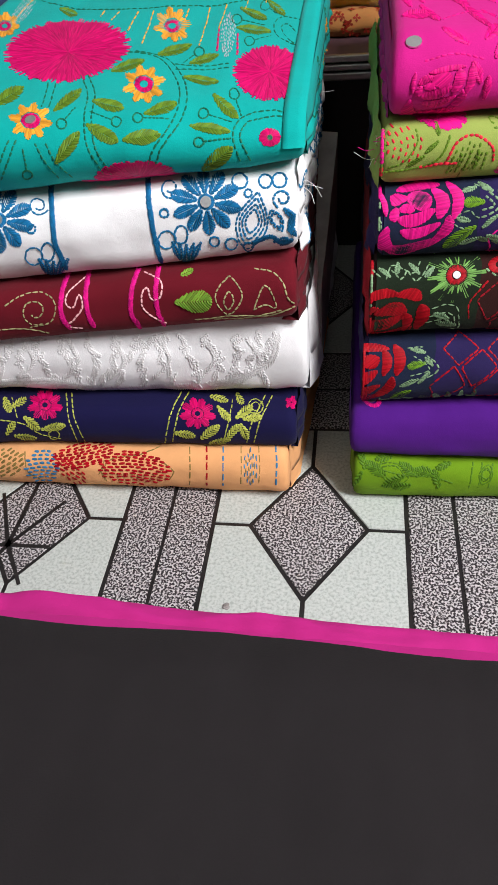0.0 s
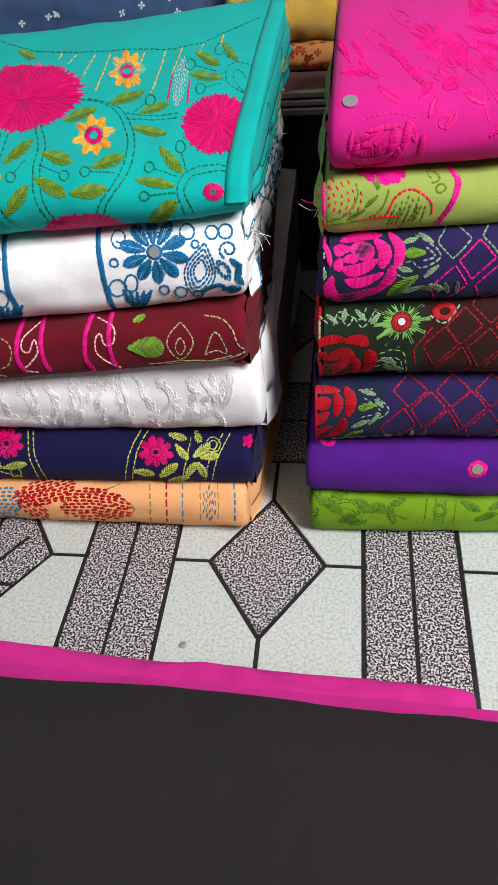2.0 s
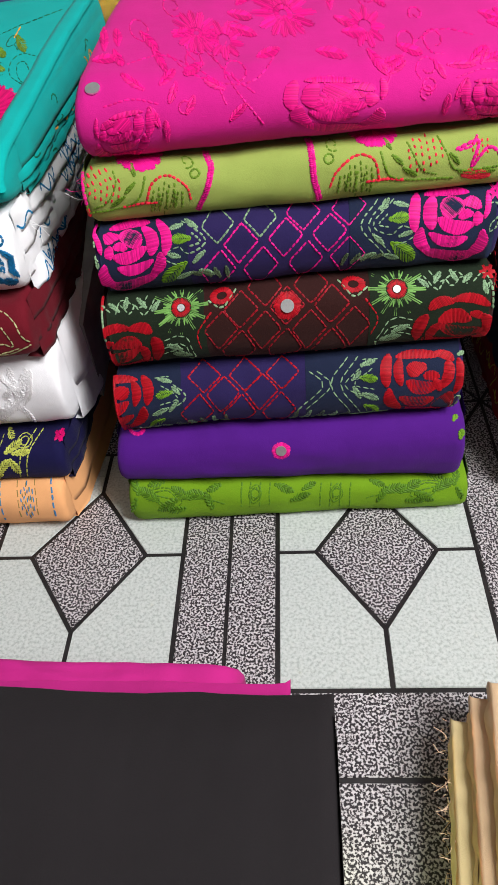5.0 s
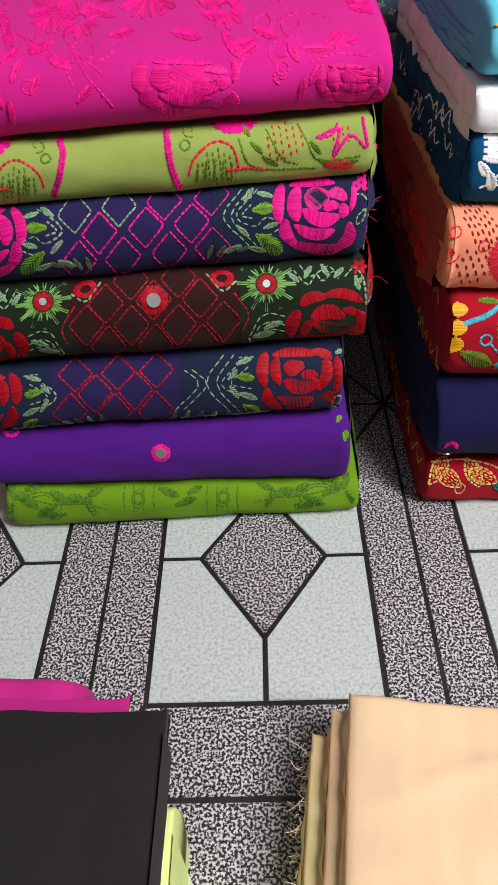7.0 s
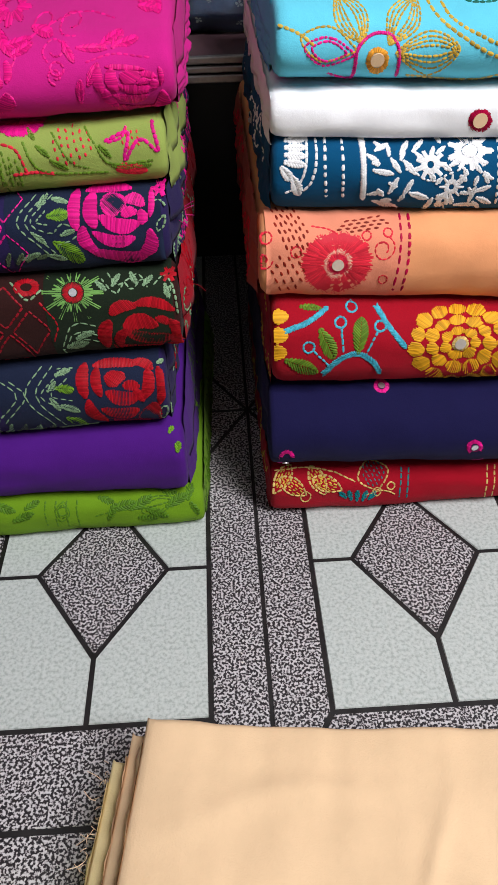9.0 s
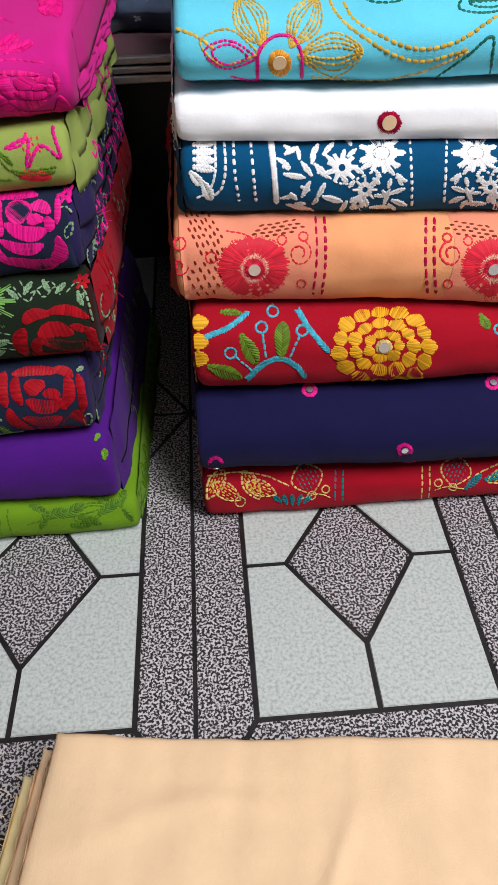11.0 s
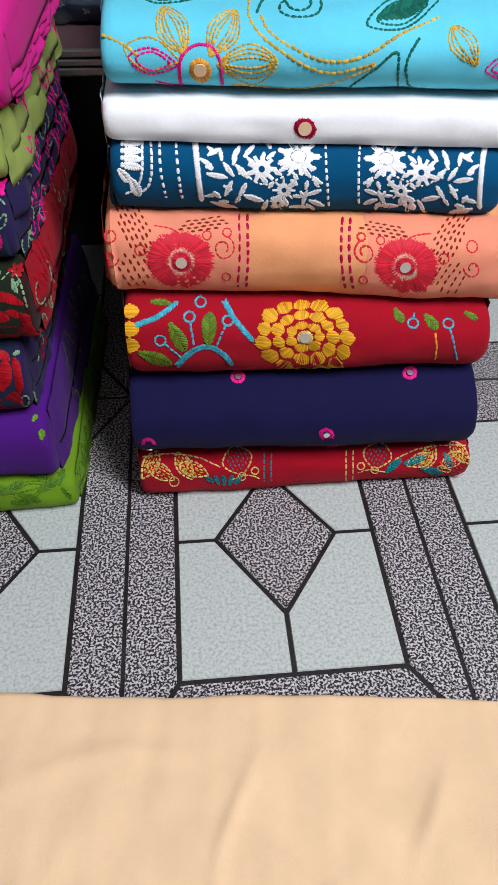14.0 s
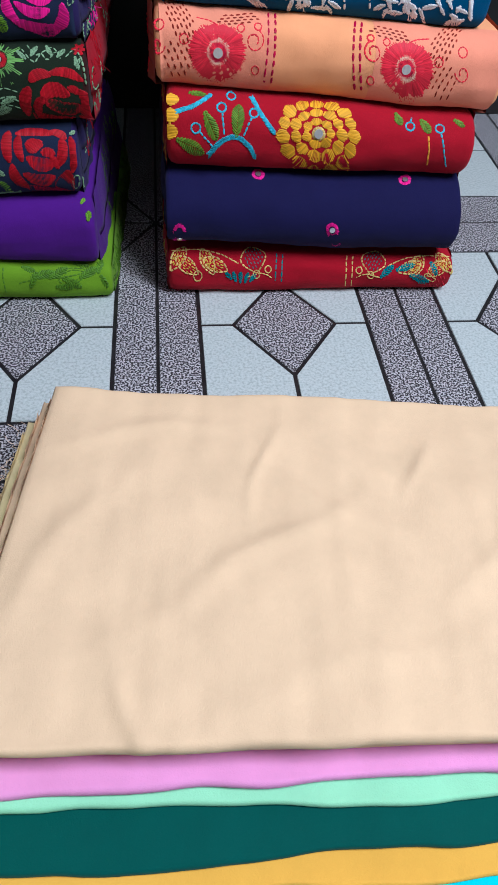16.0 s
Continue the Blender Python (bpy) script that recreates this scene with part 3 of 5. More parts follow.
    def satin(self, x, y, ang, W, H, bend=0.0, rx=1.0, ry=1.0):
        """One padded petal: side-by-side stitches of length H along ang, over a width W, bent into an arc."""
        a = math.radians(ang)
        d, n = Vector((math.cos(a), math.sin(a))), Vector((-math.sin(a), math.cos(a)))
        k = max(5, int(W * (rx + ry) / 2 / 2.1))
        for i in range(k + 1):
            t = 2 * i / k - 1
            m = Vector((x, y)) + n * (t * W / 2) - d * (bend * t * t)
            e = H / 2 * math.sqrt(max(0.12, 1 - abs(t) ** 3.2)) * (1 + self.j(0.07))
            lean = d - n * (t * bend * 1.2)
            p, q = m - lean * e, m + lean * e
            self.stitch((p.x * rx, p.y * ry), (q.x * rx, q.y * ry), 4.8, 0.55)

    def rose(self, x, y, rx, ry, colour, kind="full"):
        """Padded satin petals round a heart off the middle, with the cloth showing between them."""
        full = ((-0.88, -0.32, 180, 1.0, 0.27, 0.05), (-0.50, -0.30, 180, 0.85, 0.32, 0.06), (-0.08, -0.86, 270, 1.0, 0.22, 0.04), (0.02, -0.46, 225, 0.56, 0.52, 0.05), (0.56, -0.58, 290, 0.42, 0.30, 0.05), (0.38, -0.26, 250, 0.34, 0.26, 0.03), (0.70, -0.12, 0, 0.36, 0.24, 0.03),
                (0.12, 0.10, 100, 0.86, 0.38, 0.12), (-0.04, 0.48, 95, 0.90, 0.29, 0.14), (-0.70, 0.46, 160, 0.60, 0.30, 0.10), (0.02, 0.86, 92, 1.30, 0.26, 0.12), (0.80, 0.58, 30, 0.66, 0.30, 0.12), (0.93, -0.50, 0, 0.70, 0.14, 0.04))
        half = ((-0.35, -0.62, 245, 0.62, 0.34, 0.10), (0.42, -0.74, 280, 0.86, 0.32, 0.14), (-0.80, 0.22, 190, 0.80, 0.30, 0.06), (-0.48, 0.34, 200, 0.60, 0.22, 0.06), (0.02, -0.16, 268, 0.72, 0.46, 0.12), (0.56, -0.20, 300, 0.30, 0.24, 0.03), (0.82, 0.05, 350, 0.50, 0.26, 0.06),
                (0.18, 0.36, 100, 1.00, 0.36, 0.12), (0.78, 0.52, 20, 0.60, 0.34, 0.08), (-0.15, 0.76, 95, 1.00, 0.34, 0.10))
        wide = ((-0.86, -0.28, 180, 0.95, 0.26, 0.05), (-0.56, -0.22, 180, 0.78, 0.22, 0.05), (-0.12, -0.78, 268, 0.95, 0.28, 0.06), (0.52, -0.76, 300, 0.50, 0.26, 0.06), (-0.16, -0.32, 220, 0.46, 0.40, 0.05), (0.22, -0.12, 270, 0.34, 0.28, 0.02), (0.40, 0.14, 330, 0.34, 0.20, 0.03),
                (0.0, 0.24, 100, 0.70, 0.36, 0.10), (0.62, -0.16, 5, 0.76, 0.26, 0.06), (0.90, -0.10, 0, 1.00, 0.20, 0.08), (-0.70, 0.62, 150, 0.62, 0.28, 0.10), (-0.10, 0.64, 95, 0.76, 0.28, 0.10), (0.0, 0.92, 92, 1.00, 0.22, 0.08), (0.58, 0.66, 50, 0.56, 0.36, 0.08))
        for ox, oy, ang, w, h, bend in {"full": full, "half": half, "wide": wide}[kind]:
            self.satin(x / rx + ox, y / ry + oy, ang + self.j(4), w * 1.04, h * 1.05, bend, rx, ry)
        self.done("embroidered_rose", colour)

    def blob(self, x, y, rx, ry, colour, lobes=22, tilt=0.0, dimple=0.10):
        """A solid scalloped flower of short radial stitches in rings."""
        ct, st = math.cos(math.radians(tilt)), math.sin(math.radians(tilt))

        def at(r, a):
            p, q = rx * r * math.cos(a), ry * r * math.sin(a)
            return (x + p * ct - q * st, y + p * st + q * ct)
        k0 = len(self.v)
        for k in range(7):
            for i in range(36):
                a = 2 * math.pi * i / 36
                p, n = self.c.at(*self.us(*at(k / 6 * (0.97 + dimple * abs(math.sin(a * lobes / 2)) - dimple * 0.5), a)))
                self.v.append(tuple(p + n * 0.0004))
        for k in range(6):
            for i in range(36):
                q = (i + 1) % 36
                self.f.append((k0 + k * 36 + i, k0 + k * 36 + q, k0 + k * 36 + 36 + q, k0 + k * 36 + 36 + i))
        rings = max(3, int(max(rx, ry) / 17))
        for k in range(rings):
            r0, r1 = k / rings, (k + 1) / rings
            n = max(10, int(2 * math.pi * (r0 + r1) / 2 * (rx + ry) / 2 / 2.6))
            for i in range(n):
                a = 2 * math.pi * (i + self.r.random() * 0.5) / n
                edge = 1.0 + (dimple * abs(math.sin(a * lobes / 2)) - dimple * 0.5 if k == rings - 1 else self.j(0.04))
                self.stitch(at(max(0.0, r0 - 0.08), a), at(r1 * edge + 0.03, a + self.j(0.05)), 6.0, 0.3)
        self.done("embroidered_flower", colour)

    def dashes(self, x, y, rx, ry, colour, rows=5, L=7, gap=5, ang=0.0, w=3.4, curve=0.0):
        """Rows of short stitches that fill an oval."""
        ct, st = math.cos(math.radians(ang)), math.sin(math.radians(ang))
        for k in range(rows):
            v = -1 + 2 * (k + 0.5) / rows
            half = rx * math.sqrt(1 - v * v)
            p = -half + (k % 2) * (L + gap) / 2
            while p + L <= half + 2:
                q = v * ry + curve * ((p / rx) ** 2)
                a, b = (p + self.j(1), q + self.j(1)), (p + L + self.j(1), q + self.j(1.2))
                self.stitch((x + a[0] * ct - a[1] * st, y + a[0] * st + a[1] * ct), (x + b[0] * ct - b[1] * st, y + b[0] * st + b[1] * ct), w)
                p += L + gap
        self.done("stitched_fill", colour)

    def nested(self, x, y, ang, L, W, colour, n=3, w=3.0, ribs=False):
        """Petal outlines, one inside the other; with ribs they share their ends."""
        a = math.radians(ang)
        d, m = Vector((math.cos(a), math.sin(a))), Vector((-math.sin(a), math.cos(a)))
        for k in range(n):
            f = 1 - (0.28 if n < 4 else 0.19) * k
            fw = 1 - k / n if ribs else f
            f = 1 - 0.05 * k if ribs else f
            o = Vector((x, y)) - d * (L / 2 * f)
            side = [o + d * (L * f * t) + m * (W / 2 * fw * math.sin(math.pi * t ** 0.85)) for t in (0, 0.2, 0.45, 0.7, 0.9, 1.0)]
            other = [o + d * (L * f * t) - m * (W / 2 * fw * math.sin(math.pi * t ** 0.85)) for t in (0.9, 0.7, 0.45, 0.2)]
            self.add_run([tuple(p) for p in side + other], w, 8, 2, True)
        self.done("stitched_petal", colour)

    def diamond(self, x, y, w, h, colour, slope=0.0, n=2, sw=3.6):
        for k in range(n):
            f = 1 - 0.24 * k
            self.add_run([(x, y - h * f), (x + w * f, y + slope * w), (x, y + h * f), (x - w * f, y - slope * w), (x, y - h * f)], sw, 9, 2, straight=True)
        self.done("stitched_diamond", colour)

    def panel(self, u0, u1, key):
        """A dyed stretch of the cloth, of its own colour."""
        v, f, nu, ns = [], [], 24, 22
        for i in range(nu + 1):
            for k in range(ns + 1):
                s = self.c.nose * (0.05 + 1.0 * k / ns)
                u = u0 + (u1 - u0) * i / nu + 0.006 * noise.noise(Vector((s * 60, u1, 3))) * (0 < i < nu + 1)
                p, n = self.c.at(min(0.985, max(0.015, u)), s, 0.0003)
                v.append(tuple(p))
        for i in range(nu):
            for k in range(ns):
                a = i * (ns + 1) + k
                f.append((a, a + ns + 1, a + ns + 2, a + 1))
        mesh_ob("dyed_panel", v, f, MATS[key], self.c.ob)

    def hem(self, u0, u1):
        """A plain strip folded back along the end of the cloth."""
        c, v, f = self.c, [], []
        ss = [c.nose * k for k in (0.5, 0.56, 0.62, 0.7, 0.78, 0.86, 0.94, 1.0)] + [c.nose + 0.02 * k for k in range(1, 15)]
        for s in ss:
            for u, lift in ((u0, -0.0006), (u0, 0.0016), (u0 * 0.7 + u1 * 0.3, 0.0020), (u0 * 0.3 + u1 * 0.7, 0.0020), (u1, 0.0016), (u1, -0.003)):
                p, n = c.at(u, s, 0.0)
                v.append(tuple(p + n * lift + Vector((0.002 * (u == u1), 0, 0))))
        for i in range(len(ss) - 1):
            for k in range(5):
                a = i * 6 + k
                f.append((a, a + 1, a + 7, a + 6))
        f.append((0, 1, 2, 3, 4, 5))
        mesh_ob("folded_hem", v, f, c.mat, c.ob)

    def both(self, mid, fn):
        """The same motifs on both halves of the cloth."""
        self.mid = None
        fn(self)
        self.mid = mid
        fn(self)
        self.mid = None


def sew_teal():
    s = Sew("teal", 1)
    s.blob(120, 90, 106, 50, "magenta", 26, -8)
    s.blob(478, 130, 62, 46, "magenta", 20)
    s.hem(0.958, 1.0)
    s.blob(245, 322, 74, 36, "magenta", 22)
    for x, y, r in ((255, 150, 40), (55, 215, 40), (305, 45, 34), (8, 45, 28)):
        s.daisy(x, y, r, 8, "orange", "magenta", 0.44, 15, 0.85, 9 if x == 55 else 0, x)
    s.ring(478, 243, 19, "magenta", 0, 0.9, 0.1)
    s.ring(478, 243, 7, "vine", 0, 0.9, 0.1)
    s.leaves([(227, 117, -15, 62, 18), (310, 88, -18, 64, 18), (362, 105, -15, 54, 16), (357, 143, 10, 64, 18), (285, 195, -18, 62, 22), (120, 177, -40, 64, 22), (192, 187, 15, 58, 24), (182, 238, 28, 64, 26), (252, 245, -8, 68, 26),
              (120, 262, -52, 70, 24), (400, 190, 40, 58, 20), (372, 227, 10, 74, 20), (385, 280, -35, 66, 28), (450, 52, 5, 62, 15), (450, 25, 25, 52, 15), (122, 22, 15, 32, 14), (490, 14, 40, 40, 14), (15, 170, -30, 64, 22), (-60, 190, 20, 64, 22), (-90, 250, -30, 64, 22)])
    for dx in (0, 13):
        s.run([(228 + dx, 92), (285 + dx, 105), (312 + dx, 140), (318 + dx, 180), (300 + dx, 225), (272 + dx, 265), (262 + dx, 292)], "vine")
        s.run([(142 + dx, 130), (155 + dx, 165), (150 + dx, 210), (155 + dx, 260), (185 + dx, 312)], "vine")
        s.run([(85 + dx, 145), (76 + dx, 180), (72 + dx, 190)], "vine")
        s.run([(425 + dx * 1.4, 284), (412 + dx, 245), (420 + dx, 215 + dx * 0.4), (445, 199 + dx), (490, 195 + dx * 0.7), (516 - dx, 210), (520 - dx, 228), (500, 246)], "vine")
        s.run([(535, 35 + dx * 2.6), (500 + dx, 30 + dx), (485 + dx, 45), (495 + dx, 65), (530, 80)], "vine", 2.6, 7)
        s.run([(310, 112 + dx * 0.7), (350, 117 + dx * 0.5), (408, 115 + dx * 0.6)], "vine")
        s.run([(30 - dx, 250), (15 - dx, 285), (0 - dx, 325)], "vine")
        s.run([(62 + dx * 1.5, 255), (78 + dx * 1.5, 285), (105 + dx * 2, 320)], "vine")
    s.run([(-170, -70), (-60, -25), (70, 2), (120, 14), (200, 18), (300, 15), (400, 9), (470, -12), (540, -40)], "vine", 3, 8, 3)
    for x, y, a, b in ((415, 168, 428, 205), (360, 200, 412, 215), (352, 252, 410, 245), (245, 212, 300, 212), (207, 218, 160, 200), (110, 222, 134, 192), (353, 92, 325, 110), (48, 312, 40, 262), (442, 72, 480, 62), (420, 35, 470, 45), (470, 10, 492, 26)):
        s.circle(x, y, 9, "vine")
        k = 10 / math.hypot(a - x, b - y)
        s.run([(x + (a - x) * k, y + (b - y) * k), (a, b)], "vine", 2.8, 7, 2)
    for a, b, c, d in ((245, 22, 226, 54), (272, 21, 250, 80), (300, 20, 296, 30), (318, 55, 320, 72), (335, 19, 325, 40), (372, 14, 352, 82), (402, 10, 386, 52), (212, 22, 196, 36), (185, 20, 178, 30), (440, 0, 432, 20), (60, 0, 30, 30), (475, -12, 470, 8)):
        s.run([(a, b), (c, d)], "orange", 3, 8, 2)
    s.run([(388, 50), (384, 92)], "magenta", 4, 8, 1)
    s.run([(421, 58), (420, 98)], "magenta", 4, 8, 1)
    s.dashes(404, 62, 40, 13, "grey", 9, 5, 2, 95, 2.4)
    s.dashes(40, 20, 34, 12, "grey", 8, 5, 2, -50, 2.4)


def sew_whiteblue():
    s = Sew("whiteblue", 2)
    s.rope([(90, 330), (92, 385), (100, 435), (120, 480)], "blue", 9)
    s.rope([(262, 318), (265, 370), (274, 425), (288, 466)], "blue", 9)
    for x, y in ((365, 358), (-4, 390)):
        s.daisy(x, y, 64, 10, "blue", "blue", 0.26, 23, 0.92, 0, 12, True)
        s.mirror(x, y, 9)
    for dx, dy in ((0, 0), (-235, 28)):
        s.spiral(302 + dx, 335 + dy, 19, "blue", 1.5, 0.4, 3.4, 8, 1)
        s.circle(290 + dx, 378 + dy, 8, "blue", 4)
        s.circle(295 + dx, 426 + dy, 16, "blue", 3.4)
        s.circle(320 + dx, 418 + dy, 12, "blue", 3.6, 17)
        for k in range(5):
            s.leaf(330 + dx + (k - 2) * 9, 450 + dy - abs(k - 2) * 3, 60 + k * 15, 34, 9, "blue")
    s.nested(447, 392, -78, 104, 56, "blue", 4, 3.6)
    for x, y, r in ((495, 320, 13), (440, 343, 7), (380, 428, 9), (410, 432, 11), (440, 438, 9), (425, 322, 14), (470, 322, 12)):
        s.circle(x, y, r, "blue", 3.6)
    s.spiral(500, 352, 18, "blue", 1.4, 2.0, 3.6, 8, 1)
    s.nested(490, 392, 60, 44, 22, "blue", 2, 3.6)
    s.rope([(450, 430), (480, 420), (500, 432), (520, 422)], "blue", 8)
    s.leaves([(518, 395, -70, 34, 16), (512, 378, 40, 26, 12), (520, 410, 20, 24, 14), (498, 425, -20, 30, 10)], "blue")


def sew_maroon():
    s = Sew("maroon", 3)
    for x in (0, 124):
        s.rope([(122 + x, 480), (110 + x, 515), (108 + x, 555), (128 + x, 584)], "pink", 8)
        s.rope([(158 + x, 478), (152 + x, 520), (156 + x, 555), (170 + x, 580)], "pink", 8)
    s.run([(152, 490), (120, 518), (116, 540), (130, 545), (140, 520), (146, 545), (132, 565), (120, 576), (150, 580)], "palepink", 3.4, 8, 1.5)
    s.run([(256, 484), (286, 500), (284, 526), (268, 531), (262, 510), (252, 520), (252, 545), (272, 562), (298, 574)], "palepink", 3.4, 8, 1.5)
    s.leaf(342, 535, -3, 66, 40, "leafbright", 3.4)
    s.leaf(332, 484, -25, 24, 12, "leafbright")
    s.nested(405, 522, -88, 70, 48, "olive", 1, 2.8)
    s.nested(405, 532, -88, 34, 18, "olive", 1, 2.8)
    s.run([(450, 475), (480, 480), (500, 500), (510, 530), (525, 540)], "olive", 2.8, 10, 3)
    s.run([(450, 545), (470, 505), (490, 545), (470, 540), (448, 548)], "olive", 2.8, 8, 2)
    s.run([(345, 568), (420, 558), (480, 556), (526, 542)], "olive", 3, 14, 1)
    s.run([(380, 566), (430, 562), (500, 548)], "olive", 3, 14, 1)
    s.spiral(62, 552, 26, "olive", 1.4, 1.0, 2.8, 8, 3)
    s.run([(10, 542), (40, 524), (72, 517), (96, 535), (92, 568), (52, 582)], "olive", 2.8, 9, 3)
    s.run([(-60, 590), (0, 586), (40, 583), (88, 590)], "olive", 3, 13, 1)
    for x in (-110, -20):
        s.nested(x, 555, -80, 60, 34, "olive", 2, 2.8)


def sew_white():
    s = Sew("white", 4)
    r = random.Random(8)
    for k in range(16):
        x = -60 + k * 36
        for i in range(11):
            t = i / 10
            s.add_leaf(x + 16 * math.sin(t * 3.2 + k) + r.uniform(-5, 5), 596 + t * 82 + r.uniform(-4, 4), r.uniform(20, 160), r.uniform(14, 24), r.uniform(7, 11), 3.0)
        s.done("white_embroidery", "white")
    for k in range(6):
        s.rope([(40 + k * 80, 600), (60 + k * 80, 640), (30 + k * 80, 675)], "white", 8, 4, name="white_embroidery")
    s.rope([(370, 682), (430, 668), (480, 640), (495, 590)], "white", 11, 4, name="white_embroidery")
    s.rope([(-20, 680), (100, 676), (200, 688), (360, 684)], "white", 9, 4, name="white_embroidery")


def sew_navy():
    s = Sew("navy", 5)
    for x, y in ((350, 733), (80, 718)):
        s.daisy(x, y, 32, 9, "magenta", "magenta", 0.35, 16, 0.85, 0, 10)
    s.leaves([(328, 770, 12, 38, 15), (372, 766, -35, 42, 17), (388, 704, 12, 34, 14), (396, 732, 52, 38, 15), (424, 703, 62, 24, 14), (432, 728, -40, 40, 17), (447, 740, -8, 36, 15), (412, 766, -50, 36, 15), (432, 766, 62, 32, 14), (390, 782, -10, 40, 10),
              (12, 716, 70, 32, 16), (34, 712, -28, 30, 15), (56, 750, 38, 38, 16), (95, 757, -12, 46, 16), (18, 760, -60, 30, 14), (45, 776, 8, 42, 12), (-30, 740, 40, 38, 15), (-60, 715, -30, 36, 15)], "limeyellow", 3.2)
    for dx in (0, 13):
        s.run([(322 + dx, 694), (302 + dx, 735), (292 + dx, 786)], "limeyellow", 3, 8, 2)
        s.run([(118 + dx * 0.7, 697), (122 + dx * 0.8, 740), (138 + dx, 786)], "limeyellow", 3, 8, 2)
        s.run([(482 - dx, 698), (460 - dx, 745), (450 - dx, 785)], "limeyellow", 3, 8, 2)
    s.run([(395, 785), (405, 745), (412, 700)], "limeyellow", 3, 8, 2)
    s.run([(0, 745), (40, 752), (75, 772), (110, 780)], "limeyellow", 3, 8, 2)
    s.run([(30, 740), (20, 700)], "limeyellow", 3, 8, 2)
    s.circle(452, 718, 8, "limeyellow")
    s.circle(452, 718, 14, "limeyellow")
    s.circle(95, 772, 10, "limeyellow")
    s.daisy(516, 712, 12, 5, "magenta", None, 0.1, 9)


def sew_peach():
    s = Sew("peach", 6)
    s.dashes(240, 828, 66, 30, "red", 11, 9, 3, 6, 6.4, 6)
    s.dashes(150, 806, 62, 22, "red", 9, 9, 3, -14, 6.4, -5)
    s.dashes(125, 835, 40, 16, "red", 5, 9, 4, 40, 6.4)
    s.dashes(76, 826, 32, 30, "midblue", 9, 8, 3, 0, 6.4, 4)
    s.dashes(14, 818, 30, 26, "brown", 8, 9, 4, -30, 6.4)
    s.dashes(-50, 825, 34, 26, "red", 8, 9, 4, 30, 6.4)
    for pts in ([(44, 800), (50, 835), (80, 856)], [(175, 840), (200, 812), (245, 806), (285, 790)], [(190, 850), (180, 835), (185, 815)], [(300, 850), (308, 835), (290, 820)]):
        s.run(pts, "brown", 3, 9, 1)
    for x, col, w in ((337, "brown", 3.6), (367, "red", 4.6), (396, "midblue", 4), (490, "midblue", 4), (428, "brown", 3), (460, "brown", 3)):
        s.run([(x - 1, 792), (x, 825), (x - 1, 860)], col, w, 12, 5)
    s.dashes(444, 828, 34, 13, "midblue", 5, 8, 6, 92, 3.4)
    s.dashes(444, 828, 32, 11, "brown", 4, 7, 8, 92, 3.2)


def trellis(s, rows, colour, w, h, slope):
    for x, y in rows:
        s.diamond(x, y, w, h, colour, slope, 1, 3.0)


def zigzags(s, colour, pts, dx=18):
    for k in range(2):
        s.run([(x + k * dx, y) for x, y in pts], colour, 3.4, 12, 4)


def sew_navyrose():
    s = Sew("navyrose", 7)
    s.panel(0.0, 0.24, "bluegreen")
    s.panel(0.64, 1.0, "bluegreen")
    trellis(s, [(176, 413), (258, 403), (339, 395), (290, 355), (374, 347), (218, 456), (300, 446), (376, 438), (140, 462)], "pink", 32, 36, -0.12)
    trellis(s, [(132, 379), (211, 367)], "mint", 31, 35, -0.12)

    def half(s):
        s.rose(558, 382, 74, 68, "pink")
        s.leaf(465, 370, -8, 38, 22, "grass")
        s.leaf(476, 430, 32, 56, 28, "grass")
        s.run([(456, 336), (418, 382), (452, 402), (470, 385), (500, 395)], "mint", 3.2, 10, 4)
        s.run([(445, 362), (428, 382), (450, 388)], "mint", 3.2, 9, 3)
        s.run([(460, 420), (480, 415), (500, 402)], "mint", 3.2, 10, 4)
        for k in range(4):
            s.leaf(372 + k * 20, 446 - k * 2, -70 + k * 16, 26, 8, "sprig")
        s.nested(640, 385, -60, 34, 12, "mint", 1)
        s.run([(622, 348), (640, 342), (652, 356)], "mint", 3, 9, 2)
        s.daisy(640, 322, 16, 6, "pink", None, 0.1, 9)
        s.leaves([(440, 345, -50, 28, 10), (470, 345, 10, 30, 10), (430, 410, 40, 30, 10), (455, 440, 10, 34, 11), (480, 400, -20, 30, 10), (412, 440, -20, 36, 10)], "mint")
    s.both(262, half)
    zigzags(s, "mint", [(428, 335), (396, 385), (442, 436)], 14)


